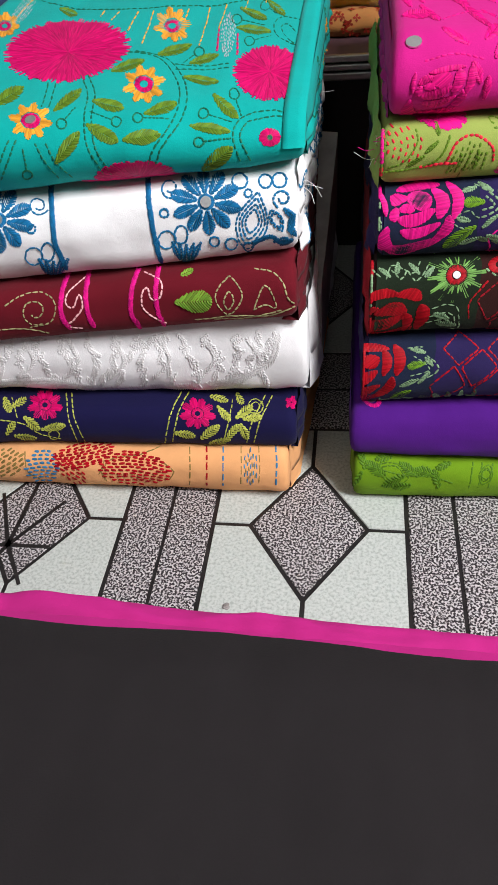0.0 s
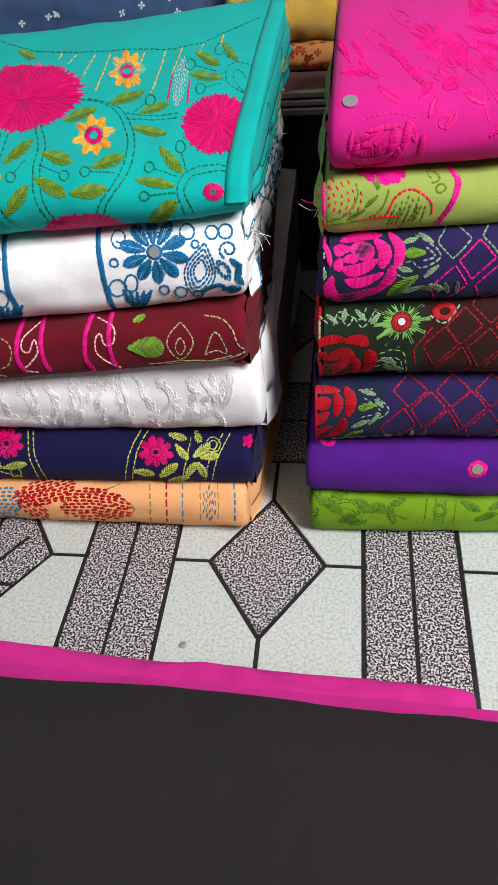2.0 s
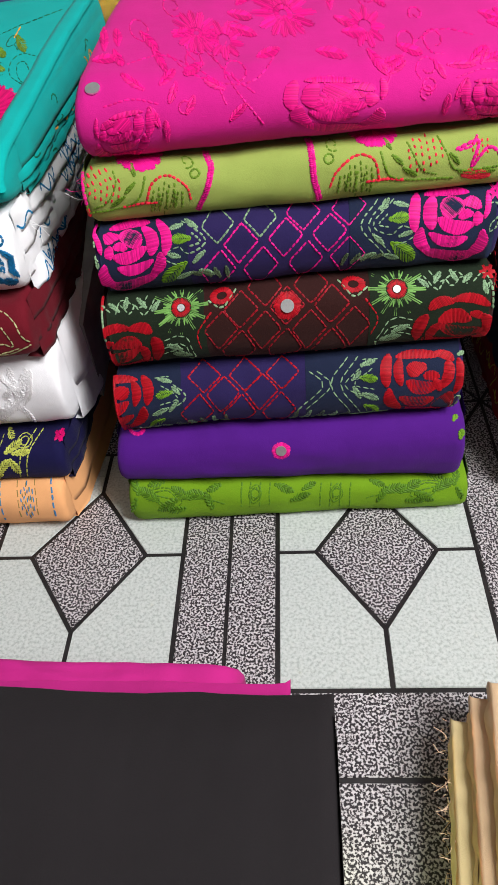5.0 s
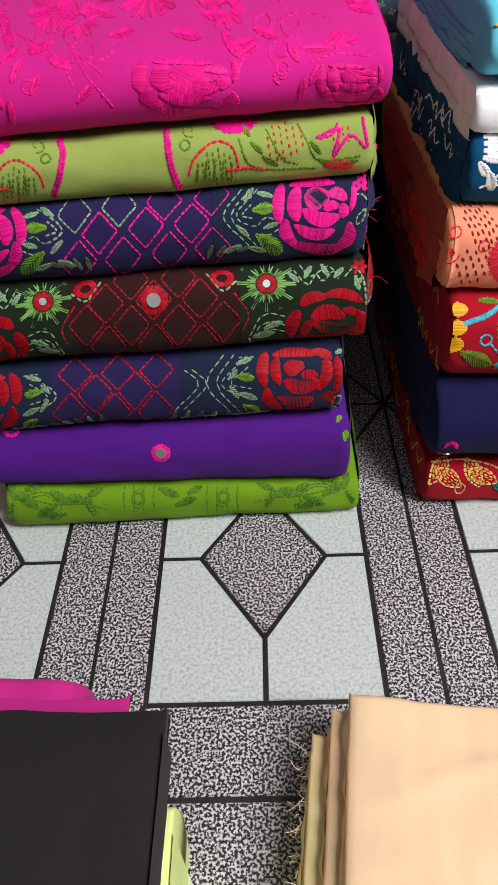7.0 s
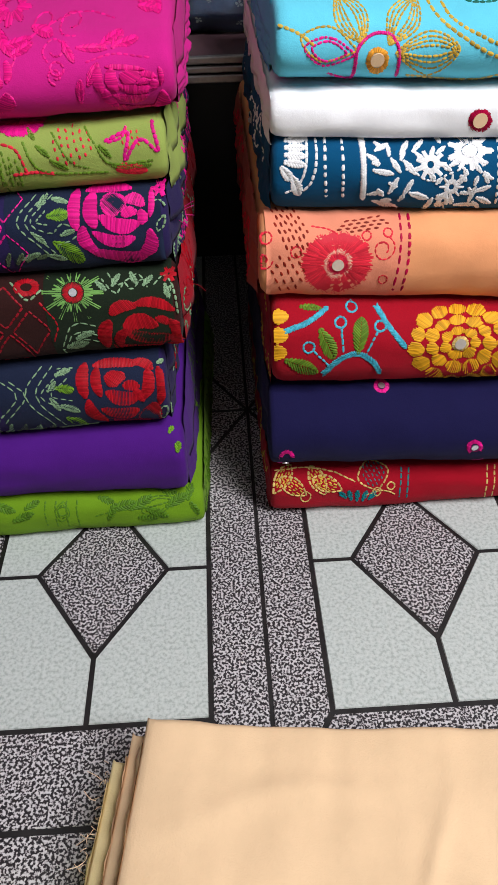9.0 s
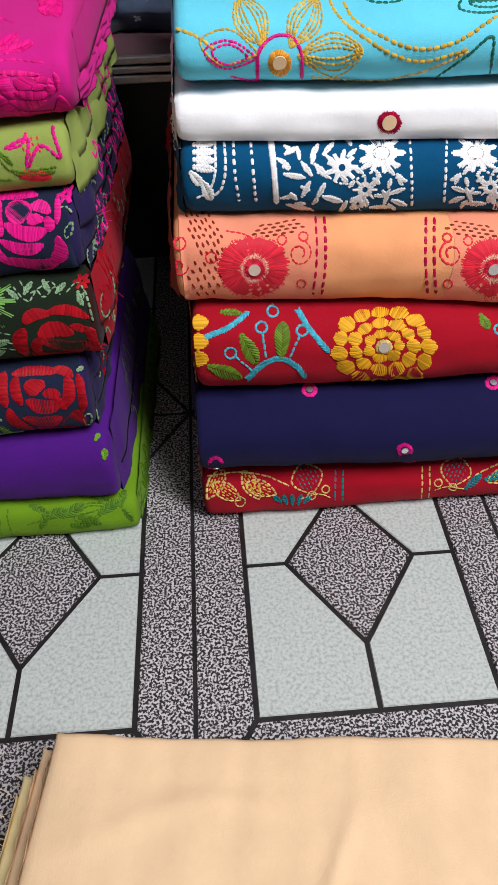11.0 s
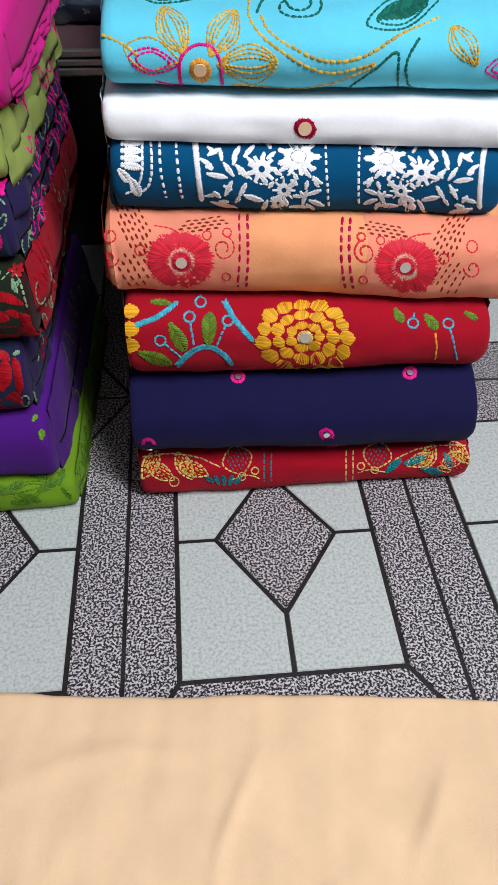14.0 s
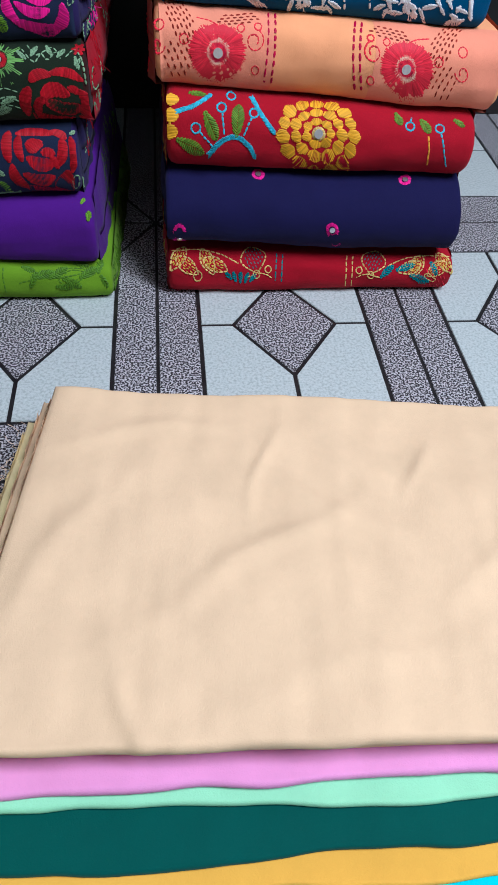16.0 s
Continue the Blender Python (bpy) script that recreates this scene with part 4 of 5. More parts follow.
def sew_darkrose():
    s = Sew("darkrose", 8)
    s.panel(0.0, 0.27, "darkleaf")
    s.panel(0.69, 1.0, "darkleaf")
    trellis(s, [(187, 539), (272, 532), (354, 529), (153, 576), (233, 576), (316, 574), (396, 568), (232, 498), (316, 494), (192, 612), (276, 608), (358, 608)], "darkred", 32, 35, -0.06)
    s.ring(273, 532, 25, "red", 11)

    def half(s):
        s.daisy(472, 503, 54, 12, "lightgreen", "red", 0.36, 11, 0.95, 6)
        s.rose(578, 560, 76, 54, "red", "half")
        s.ring(393, 494, 22, "red", 0, 0.7)
        s.run([(415, 520), (440, 555), (430, 585)], "red", 3.4, 9, 2)
        for dy in (0, 14, 26):
            s.run([(505, 560 + dy), (480, 555 + dy), (460, 562 + dy), (450, 580 + dy), (440, 598)], "mint", 3.4, 12, 4)
        s.run([(520, 480), (545, 505), (560, 485), (572, 500), (590, 478), (600, 495)], "mint", 3.4, 10, 4)
        s.run([(530, 470), (550, 490), (580, 470), (596, 484)], "mint", 3.4, 10, 4)
        s.run([(610, 490), (630, 472), (645, 500), (648, 540)], "mint", 3.4, 10, 3)
        s.run([(628, 506), (640, 490), (636, 516)], "mint", 3.4, 10, 3)
        s.run([(365, 486), (378, 500), (395, 516), (420, 498)], "mint", 3.2, 10, 4)
        s.daisy(636, 470, 16, 6, "red", None, 0.1, 9)
        s.leaves([(545, 482, -60, 26, 10), (575, 478, 60, 26, 10), (600, 482, -50, 26, 10), (520, 492, 40, 26, 10), (468, 590, -10, 40, 12), (484, 574, -20, 36, 10), (632, 500, 80, 26, 10)], "mint")
    s.both(272, half)


def sew_navyred():
    s = Sew("navyred", 9)
    s.panel(0.0, 0.2, "bluegreen")
    s.panel(0.56, 1.0, "bluegreen")
    trellis(s, [(168, 697), (239, 692), (132, 663), (208, 660), (276, 656), (203, 730), (276, 726), (125, 730)], "red", 31, 33, -0.06)

    def half(s):
        s.rose(531, 670, 77, 60, "red", "wide")
        s.leaf(434, 668, 4, 34, 16, "grass")
        s.leaf(445, 722, 25, 34, 18, "grass")
        s.run([(428, 640), (392, 682), (440, 705)], "mint", 3.2, 11, 4)
        s.run([(440, 650), (408, 680), (446, 688)], "mint", 3.2, 10, 4)
        s.run([(450, 632), (422, 634)], "mint", 3.2, 9, 3)
        for k in range(5):
            s.leaf(308 + k * 22, 738 - k, -75 + k * 12, 28, 9, "mint" if k % 2 else "sprig")
        for k in range(3):
            s.leaf(425 + k * 22, 736, -30 + k * 8, 26, 9, "mint")
        s.leaf(600, 622, -30, 14, 8, "mint")
        s.leaves([(432, 640, -20, 30, 10), (440, 700, 15, 34, 11), (412, 664, -50, 26, 9), (415, 694, 50, 26, 9)], "mint")
        s.nested(596, 708, -50, 24, 12, "mint", 1)
    s.both(243, half)
    zigzags(s, "mint", [(396, 628), (366, 680), (408, 728)], 18)
    zigzags(s, "mint", [(325, 655), (352, 682), (312, 725)], 14)


def sew_olive():
    s = Sew("olive", 10)

    def half(s):
        s.rope([(294, 222), (298, 262), (304, 295), (320, 334)], "pink", 12, 3.2, lean=0.2)
        s.blob(412, 206, 42, 30, "pink", 12)
        s.run([(334, 310), (345, 280), (380, 252), (412, 262), (424, 300)], "coral", 4, 10, 2)
        for k in range(5):
            s.run([(352 + k * 15, 280 - abs(2 - k) * -4), (350 + k * 15, 322)], "leaf", 4, 7, 3)
        s.circle(328, 258, 9, "leaf", 3.4)
        s.dashes(386, 296, 34, 30, "leaf", 6, 7, 4, 82, 4)
        s.leaves([(455, 262, 40, 30, 9), (480, 285, 30, 34, 10), (560, 262, 50, 30, 9), (585, 288, 5, 36, 9), (620, 286, -5, 34, 8), (436, 232, 60, 26, 8)], "leaf")
        s.spiral(335, 232, 14, "leaf", 1.2, 1, 3.4, 8, 2)
        s.run([(422, 245), (440, 288), (476, 300), (560, 298)], "leaf", 3.6, 8, 1)
        s.run([(526, 214), (545, 252), (566, 284), (640, 278)], "leaf", 3.6, 8, 1)
        s.run([(470, 226), (500, 280), (530, 292)], "leaf", 3.2, 7, 2)
        s.dashes(505, 250, 40, 36, "coral", 6, 7, 8, 80, 4)
        s.run([(560, 244), (602, 226), (590, 280), (622, 238), (650, 264), (642, 204)], "pink", 5, 11, 1)
        s.run([(566, 246), (590, 236), (598, 215)], "pink", 4, 9, 1)
        s.dashes(604, 238, 22, 18, "coral", 4, 6, 6, 85, 3.4)
        s.run([(470, 300), (430, 298), (400, 302)], "coral", 5, 9, 1)
        s.blob(600, 292, 26, 9, "coral", 8)
    s.both(203, half)


def sew_pink():
    s = Sew("pink", 11)
    col = "hotpink"

    def half(s):
        s.rose(620, 152, 60, 40, col)
        s.leaves([(560, 130, -60, 44, 16), (535, 158, -80, 40, 14), (590, 70, -40, 44, 16), (470, 60, 20, 46, 18), (440, 90, -30, 44, 16), (520, 95, 60, 40, 14)], col)
        s.circle(500, 122, 12, col)
        s.circle(465, 45, 15, col)
        s.run([(420, 130), (440, 85), (480, 50), (530, 30), (590, 40)], col, 3, 9, 3)
        s.run([(550, 110), (600, 95), (660, 100)], col, 3, 9, 3)
        s.daisy(400, 20, 36, 9, col, None, 0.3, 14)
    s.both(272, half)
    s.rose(330, 152, 95, 50, col)
    s.daisy(95, 22, 46, 12, col, col, 0.25, 16, 0.8)
    s.daisy(262, -10, 60, 14, col, col, 0.3, 16, 0.7)
    s.run([(180, 130), (130, 90), (100, 50)], col, 3, 9, 3)
    s.run([(200, 190), (150, 130), (110, 60)], col, 3, 9, 3)
    s.run([(30, 60), (80, 100), (170, 110), (230, 60)], col, 3, 9, 3)
    s.leaves([(60, 150, -70, 40, 14), (150, 165, -50, 44, 16), (215, 60, -20, 50, 18), (330, 60, 10, 56, 20), (180, 20, 20, 50, 18), (20, 100, -40, 44, 16)], col)
    r = random.Random(3)
    for k in range(26):
        s.leaf(r.uniform(-110, 650), r.uniform(-60, 90), r.uniform(-80, 80), r.uniform(30, 54), r.uniform(12, 20), col)
    for k in range(12):
        x, y = r.uniform(-100, 640), r.uniform(-50, 170)
        s.spiral(x, y, r.uniform(12, 26), col, 1.3, r.uniform(0, 6), 3.2, 8, 2)
    s.blob(330, 152, 40, 22, col, 10)
    s.mirror(-122, 120, 11)


def sew_green7():
    s = Sew("green7", 12)

    def half(s):
        s.leaves([(480, 882, -60, 34, 14), (500, 872, -15, 44, 16), (530, 868, -30, 44, 16), (556, 884, 20, 40, 14), (590, 866, -30, 44, 18), (612, 852, -80, 30, 14), (575, 850, 10, 34, 12), (470, 862, 20, 30, 12), (540, 892, 0, 36, 10), (620, 880, 60, 26, 10)], "moss", 3.6)
        s.nested(560, 872, -20, 64, 30, "moss", 2)
        s.run([(450, 890), (490, 880), (540, 876), (610, 860)], "moss", 3.4, 8, 2)
    s.both(320, half)
    for x in (222, 238, 256, 274, 368, 386, 404, 422):
        s.run([(x, 862), (x - 2, 880), (x, 905)], "moss", 3.4, 6, 2)
    for x, y in ((246, 882), (396, 880)):
        s.nested(x, y, -80, 36, 24, "moss", 2)
        s.circle(x, y, 8, "moss")
    s.leaves([(300, 872, 20, 40, 14), (330, 888, -20, 40, 14), (345, 868, -30, 30, 12)], "moss", 3.6)


def sew_purple():
    s = Sew("purple", 13)
    for x, y in ((285, 803), (598, 778), (20, 760)):
        if x < 590:
            s.ring(x, y, 17, "pink", 10, 0.95, 0.55)
    s.leaves([(612, 772, -80, 20, 12), (600, 742, -60, 14, 9)], "grass")


def sew_sky():
    s = Sew("sky", 14)
    s.rope([(426, 194), (428, 150), (448, 124), (468, 118), (488, 124), (502, 150), (503, 192)], "pink", 5)
    s.ring(464, 165, 20, "orange", 0, 1.0, 0.55)
    s.mirror(464, 165, 9, 1.0, MATS["cream"])
    s.nested(416, 96, 62, 96, 58, "gold", 4, 3.0, True)
    s.nested(506, 98, 118, 98, 58, "gold", 4, 3.0, True)
    s.nested(552, 152, 176, 112, 74, "gold", 4, 3.0, True)
    s.nested(378, 152, 8, 92, 48, "pink", 2)
    s.nested(376, 140, 12, 104, 60, "gold", 1)
    s.run([(430, 192), (400, 190), (380, 186)], "pink", 4, 9, 1)
    s.run([(520, 188), (600, 192), (690, 186), (760, 165), (792, 150)], "goldpale", 4, 10, 2)
    s.run([(552, 32), (555, 66), (585, 105), (640, 144), (700, 165), (760, 156), (792, 147)], "gold", 4.4, 11, 3)
    s.run([(576, 62), (592, 90), (625, 115), (672, 138), (722, 145), (780, 130), (850, 86), (910, 55)], "gold", 4.4, 11, 3)
    s.run([(568, 58), (580, 28), (612, 14), (650, 14), (684, 30), (682, 55), (650, 64), (622, 60), (608, 46), (618, 34), (630, 48), (655, 50), (668, 34), (645, 16)], "forest", 4.4, 10, 2)
    for x, y, L, W, a in ((395, 28, 120, 40, 5), (840, 50, 140, 60, -22)):
        s.nested(x, y, a, L, W, "forest", 2, 3.8)
        s.leaf(x, y - 4, a, L * 0.7, W * 0.55, "forest", 5)
    s.leaf(420, 6, 0, 90, 22, "goldpale", 4)
    s.run([(730, 194), (790, 158), (834, 126), (828, 196)], "forest", 4, 10, 1)
    s.run([(848, 196), (850, 145), (876, 96)], "forest", 4, 10, 1)
    s.run([(284, 105), (320, 120), (350, 142)], "gold", 4, 10, 2)
    s.nested(960, 110, 60, 90, 50, "gold", 3, 3.0, True)
    s.nested(1040, 150, 170, 90, 50, "pink", 2)
    s.run([(300, 20), (340, 15), (350, 5)], "pink", 4, 9, 1)


def sew_white3():
    s = Sew("white3", 15)
    for x in (655,):
        s.ring(x, 270, 21, "crimson", 0, 0.95, 0.45)
        s.mirror(x, 270, 10, 1.0, MATS["cream"])


def sew_deepblue():
    s = Sew("deepblue", 16)
    for k in range(4):
        s.leaf(332, 302 + k * 14, 4 * k - 4, 40, 15, "white", 3.4)
    s.leaf(318, 362, 50, 32, 18, "white")
    s.leaf(338, 384, 65, 40, 20, "white")
    s.run([(352, 296), (352, 350), (342, 384), (318, 398)], "white", 4, 10, 1)
    s.run([(368, 300), (370, 340), (364, 378), (345, 400)], "white", 4, 11, 3)
    s.run([(384, 300), (386, 350), (394, 404)], "white", 4.4, 9, 6)
    s.run([(414, 300), (418, 350), (424, 408)], "white", 4.4, 9, 6)

    def half(s):
        s.rope([(449, 294), (454, 350), (460, 414)], "white", 9, 4.5)
        s.leaves([(485, 315, -30, 30, 9), (497, 320, 82, 26, 8), (525, 316, -62, 30, 9), (549, 312, -50, 30, 9), (490, 358, 10, 40, 10), (511, 347, 52, 32, 9), (536, 350, 46, 34, 10), (510, 380, -62, 32, 9), (536, 382, -60, 30, 9), (556, 396, 15, 38, 10), (575, 410, -60, 26, 9), (500, 414, 10, 50, 9),
                  (618, 340, -30, 30, 9), (650, 395, -70, 32, 9), (668, 385, -20, 30, 9), (672, 405, 20, 30, 9), (640, 412, 0, 40, 7)], "white", 2.3)
        r = random.Random(21)
        s.leaves([(r.uniform(475, 680), r.uniform(302, 414), r.uniform(-80, 80), r.uniform(15, 22), r.uniform(6, 9)) for _ in range(26)], "white", 2.3)
        s.daisy(572, 345, 28, 9, "white", None, 0.2, 9)
        s.leaves([(590, 320, -40, 22, 7), (552, 330, 40, 22, 7), (600, 350, 30, 22, 7), (630, 368, -60, 24, 7), (655, 350, 50, 24, 7), (675, 365, 20, 22, 7), (585, 300, 60, 20, 7), (480, 395, -15, 30, 7), (470, 335, 30, 26, 7)], "white", 2.3)
        s.daisy(612, 382, 22, 8, "white", None, 0.2, 8)
        s.daisy(600, 405, 16, 5, "white", None, 0.15, 12)
        s.daisy(640, 322, 42, 9, "white", "white", 0.35, 12, 0.8, 8)
        s.run([(540, 352), (556, 366), (580, 372), (605, 360), (630, 350)], "white", 3.4, 7, 5)
        s.run([(690, 300), (692, 350), (694, 414)], "white", 4, 9, 5)
    s.both(722, half)


def sew_peach3():
    s = Sew("peach3", 17)
    s.panel(0.0, 0.325, "salmon")
    s.panel(0.61, 1.0, "salmon")

    def half(s):
        s.blob(418, 512, 60, 50, "coral", 16, 0, 0.09)
        s.ring(420, 514, 28, "cream", 0, 0.9, 0.6)
        s.ring(420, 516, 21, "crimson", 9, 0.9, 0.45)
        for x in (527, 542):
            s.run([(x, 428), (x + 1, 480), (x, 520), (x - 5, 560)], "crimson", 5, 13, 5)
        s.dashes(335, 455, 56, 26, "brick", 6, 8, 7, 62, 5.5)
        s.dashes(335, 530, 34, 30, "brick", 5, 8, 6, 55, 5.5)
        s.dashes(462, 448, 48, 14, "brick", 4, 8, 6, -8, 5.5)
        for x, y, r in ((290, 472, 11), (345, 496, 10), (468, 468, 8), (505, 463, 8), (502, 542, 8)):
            s.circle(x, y, r, "coral", 3.6)
        s.spiral(498, 490, 22, "coral", 1.5, -1.2, 3.6, 9, 1)
        s.spiral(288, 512, 18, "coral", 1.3, 0, 3.6, 9, 1)
        s.run([(370, 450), (400, 455), (418, 466)], "coral", 4, 10, 1)
    s.both(630, half)


def sew_red5():
    s = Sew("red5", 18)
    for n, r0, r1 in ((15, 0.70, 1.0), (11, 0.43, 0.68), (7, 0.19, 0.41)):
        for i in range(n):
            a = 360 * (i + 0.5 * (n % 2)) / n
            k = s.r.uniform(0.96, 1.06)
            s.sector(645, 650, r0, r1 * k, a + 100 / n * 0.35, a + 360 / n - 100 / n * 0.35, 92, 72, 2.6, 0.05, 1.1)
    s.done("embroidered_flower", "yellow")
    s.ring(645, 652, 15, "goldpale", 9, 0.9, 0.6)
    for pts in ([(335, 632), (375, 616), (412, 588)], [(408, 700), (436, 678), (465, 670), (492, 682), (510, 702)], [(496, 586), (520, 625), (552, 662)]):
        s.rope(pts, "aqua", 9, 3.4)
    s.leaves([(410, 652, 60, 58, 26), (468, 638, -86, 66, 28), (368, 690, 15, 64, 22), (380, 590, 5, 40, 12), (820, 606, 65, 34, 18), (880, 618, 55, 38, 20), (955, 606, 30, 30, 12)], "leaf", 3.4)
    for x, y, a, b in ((432, 616, 440, 668), (378, 660, 418, 690), (503, 622, 480, 672), (452, 588, 452, 575), (847, 622, 850, 600), (913, 622, 926, 690)):
        s.circle(x, y, 10, "aqua", 3.6)
        k = 11 / math.hypot(a - x, b - y)
        s.run([(x + (a - x) * k, y + (b - y) * k), (a, b)], "aqua", 3.6, 9, 2)
    s.run([(887, 640), (888, 665), (884, 690)], "orange", 4, 10, 1)
    for y in (606, 640, 670):
        s.add_petal(312, y, 0, 0, 28, 26, 2.6, 0.5)
    s.done("embroidered_flower", "yellow")


def sew_navy3():
    s = Sew("navy3", 19)
    for x, y in ((516, 722), (680, 826), (834, 712), (352, 850), (1000, 800)):
        if x < 900:
            s.ring(x, y, 14, "pink", 6, 0.9, 0.5)


def sew_red7():
    s = Sew("red7", 20)

    def half(s):
        for x, y, a in ((352, 882, 120), (372, 895, 30), (415, 885, 60), (432, 890, 20)):
            s.nested(x, y, a, 58, 28, "goldpale", 1, 3.8)
            s.dashes(x, y, 24, 11, "gold", 5, 6, 3, a, 3.4)
        s.run([(338, 868), (390, 862), (440, 868), (480, 885)], "goldpale", 3, 9, 2)
        s.nested(512, 874, 70, 56, 56, "goldpale", 1, 3.4)
        s.dashes(512, 870, 24, 20, "tealthread", 6, 5, 4, 60, 2.8)
        for x, y, r in ((520, 902, 7), (544, 892, 7), (395, 912, 9)):
            s.circle(x, y, r, "goldpale")
        s.run([(500, 908), (530, 900), (552, 906)], "goldpale", 3, 8, 1)
    s.both(642, half)
    for x in (561, 574):
        s.run([(x, 858), (x, 880), (x - 1, 910)], "tealthread", 3.6, 10, 3)
    for x in (712, 725):
        s.run([(x, 852), (x, 880), (x - 2, 908)], "goldpale", 3.6, 10, 3)
    for k in range(5):
        s.leaf(460 + k * 13, 908, -90 + (k - 2) * 25, 18, 9, "tealthread")
    s.leaves([(800, 880, -40, 40, 14), (840, 870, -20, 44, 14), (870, 888, 10, 44, 14), (900, 868, 60, 30, 12)], "tealthread", 3.4)
    s.dashes(905, 885, 26, 20, "coral", 6, 6, 4, 60, 3.4)


for fn in (sew_teal, sew_whiteblue, sew_maroon, sew_white, sew_navy, sew_peach, sew_navyrose, sew_darkrose, sew_navyred, sew_olive, sew_pink, sew_green7, sew_purple, sew_sky, sew_white3, sew_deepblue, sew_peach3, sew_red5, sew_navy3, sew_red7):
    fn()


def side_motifs(key, side, colours, count, seed):
    """Stitched loops along the folded side of a cloth: the first colour in long waves, the others in short sprigs."""
    c, r = C[key], random.Random(seed)
    sgn = 1 if side else -1

    def at(grid, f, g):
        f, g = min(0.999, max(0, f)) * (len(grid) - 1), min(0.999, max(0, g)) * 5
        i, m = int(f), int(g)
        a, b = grid[i][m].lerp(grid[i][m + 1], g - m), grid[i + 1][m].lerp(grid[i + 1][m + 1], g - m)
        return a.lerp(b, f - i)
    for num, colour in enumerate(colours):
        v, f = [], []
        for _ in range(count):
            grid = r.choice(c.sides[side])
            f0, g0, ph, wide = r.uniform(0.0, 0.9), r.uniform(0.25, 0.8), r.uniform(0, 6), r.uniform(0.15, 0.4)
            path = [(f0 + i * 0.009, g0 + wide * math.sin(ph + i * 0.8)) for i in range(r.randint(9, 18))] if num == 0 else [(f0 + 0.02 * math.cos(ph + i * 0.6), g0 + 0.22 * math.sin(ph + i * 0.6)) for i in range(r.randint(4, 8))]
            pts = [at(grid, *q) for q in path]
            for p, q in zip(pts, pts[1:]):
                d = q - p
                if d.length < 1e-4:
                    continue
                o = Vector((sgn, 0, 0)).cross(d).normalized() * 0.0010
                up, k = Vector((sgn * 0.0012, -0.0002, 0.0004)), len(v)
                v += [tuple(p - o), tuple(p + o), tuple(q + o), tuple(q - o), tuple((p + q) / 2 + up)]
                f += [(k, k + 1, k + 4), (k + 1, k + 2, k + 4), (k + 2, k + 3, k + 4), (k + 3, k, k + 4)]
        tagged(mesh_ob("side_embroidery", v, f, YARN[colour], c.ob), kind="stuff")


for n, (key, side, cols, count) in enumerate((("navyrose", 1, ("pink", "mint"), 26), ("darkrose", 1, ("red", "mint"), 22), ("navyred", 1, ("red", "mint"), 14), ("olive", 1, ("pink",), 10), ("green7", 1, ("moss", "moss"), 40), ("purple", 1, ("sprig", "grass"), 4),
                                              ("whiteblue", 1, ("blue",), 34), ("teal", 1, ("orange", "vine"), 8), ("peach3", 0, ("coral",), 26), ("deepblue", 0, ("white",), 14), ("red5", 0, ("gold",), 8), ("red7", 0, ("gold",), 10))):
    side_motifs(key, side, cols, count, 100 + n)

# ---- cloths laid in the foreground ----
GF, GC = "plain cloths in the foreground", "fanned pile with the cream cloth on top"


def turned(c, deg, x, y):
    c.ob.matrix_world = Matrix.Translation((x, y, 0)) @ Matrix.Rotation(radians(deg), 4, "Z") @ Matrix.Translation((-x, -y, 0))
    return c


turned(Cloth("folded_cloth", "magenta cloth folded under a black one on the floor", (-0.62, 0.236), -0.70, (0, 0), (0.125, 0.125), MATS["magenta"], depth=0.504, seed=31, group=GF, layers=2, lip=0.003, wob=1.6, bulge=0.12, rows=110, wave=0.004, creases=((-0.1, -0.200, -1, 0.9, 0.004, 0.003), (-0.1, -0.212, 1, 0.9, 0.004, -0.0025), (0.1, -0.206, -2, 0.3, 0.003, 0.0025))), -2.1, 0.25, -0.19)
turned(Cloth("folded_cloth", "thin magenta layer slipped out under a black cloth", (-0.62, 0.272), -0.70, (0.125, 0.125), (0.131, 0.131), MATS["magenta"], depth=0.490, seed=34, group=GF, layers=1, lip=0.001, bulge=0.3, wave=0.004), -1.3, 0.25, -0.21)
turned(Cloth("folded_cloth", "plain black cloth laid over a magenta one", (-0.62, 0.301), -0.70, (0.131, 0.131), (0.162, 0.158), MATS["black"], depth=0.478, bulge=0.15, seed=32, group=GF, layers=1, lip=0.001, ruffle=0.2, wave=0.004, taper=0.02), -0.6, 0.29, -0.225)
Cloth("folded_cloth", "pale lime yellow cloth rolled beside the black one", (0.262, 0.302), -0.72, (0, 0), (0.102, 0.096), MATS["limeyellow"], depth=0.452, bulge=0.2, seed=33, group=GF, layers=1, lip=0.001, ruffle=0.2)
PILE = (("cyan", 0.47, -0.600, 0.000, 0.007, 0.0), ("mustard", 0.45, -0.577, 0.007, 0.014, 0.0), ("bottle", 0.44, -0.562, 0.014, 0.022, 0.0), ("mint", 0.425, -0.538, 0.022, 0.031, 0.0), ("orchid", 0.42, -0.522, 0.031, 0.041, 0.0))
for k, (col, x, yf, z0, z1, a) in enumerate(PILE):
    Cloth("folded_cloth", "plain %s cloth showing its edge under the cream pile" % col, (0.36 + 0.004 * k, 0.93), yf, (z0, z0), (z1, z1), MATS[col], depth=0.16, seed=40 + k, group=GC, layers=1, lip=0.001, wob=1.0, wave=0.008, skew=((0.012, -0.014) if col == "mint" else (0, -0.01)))
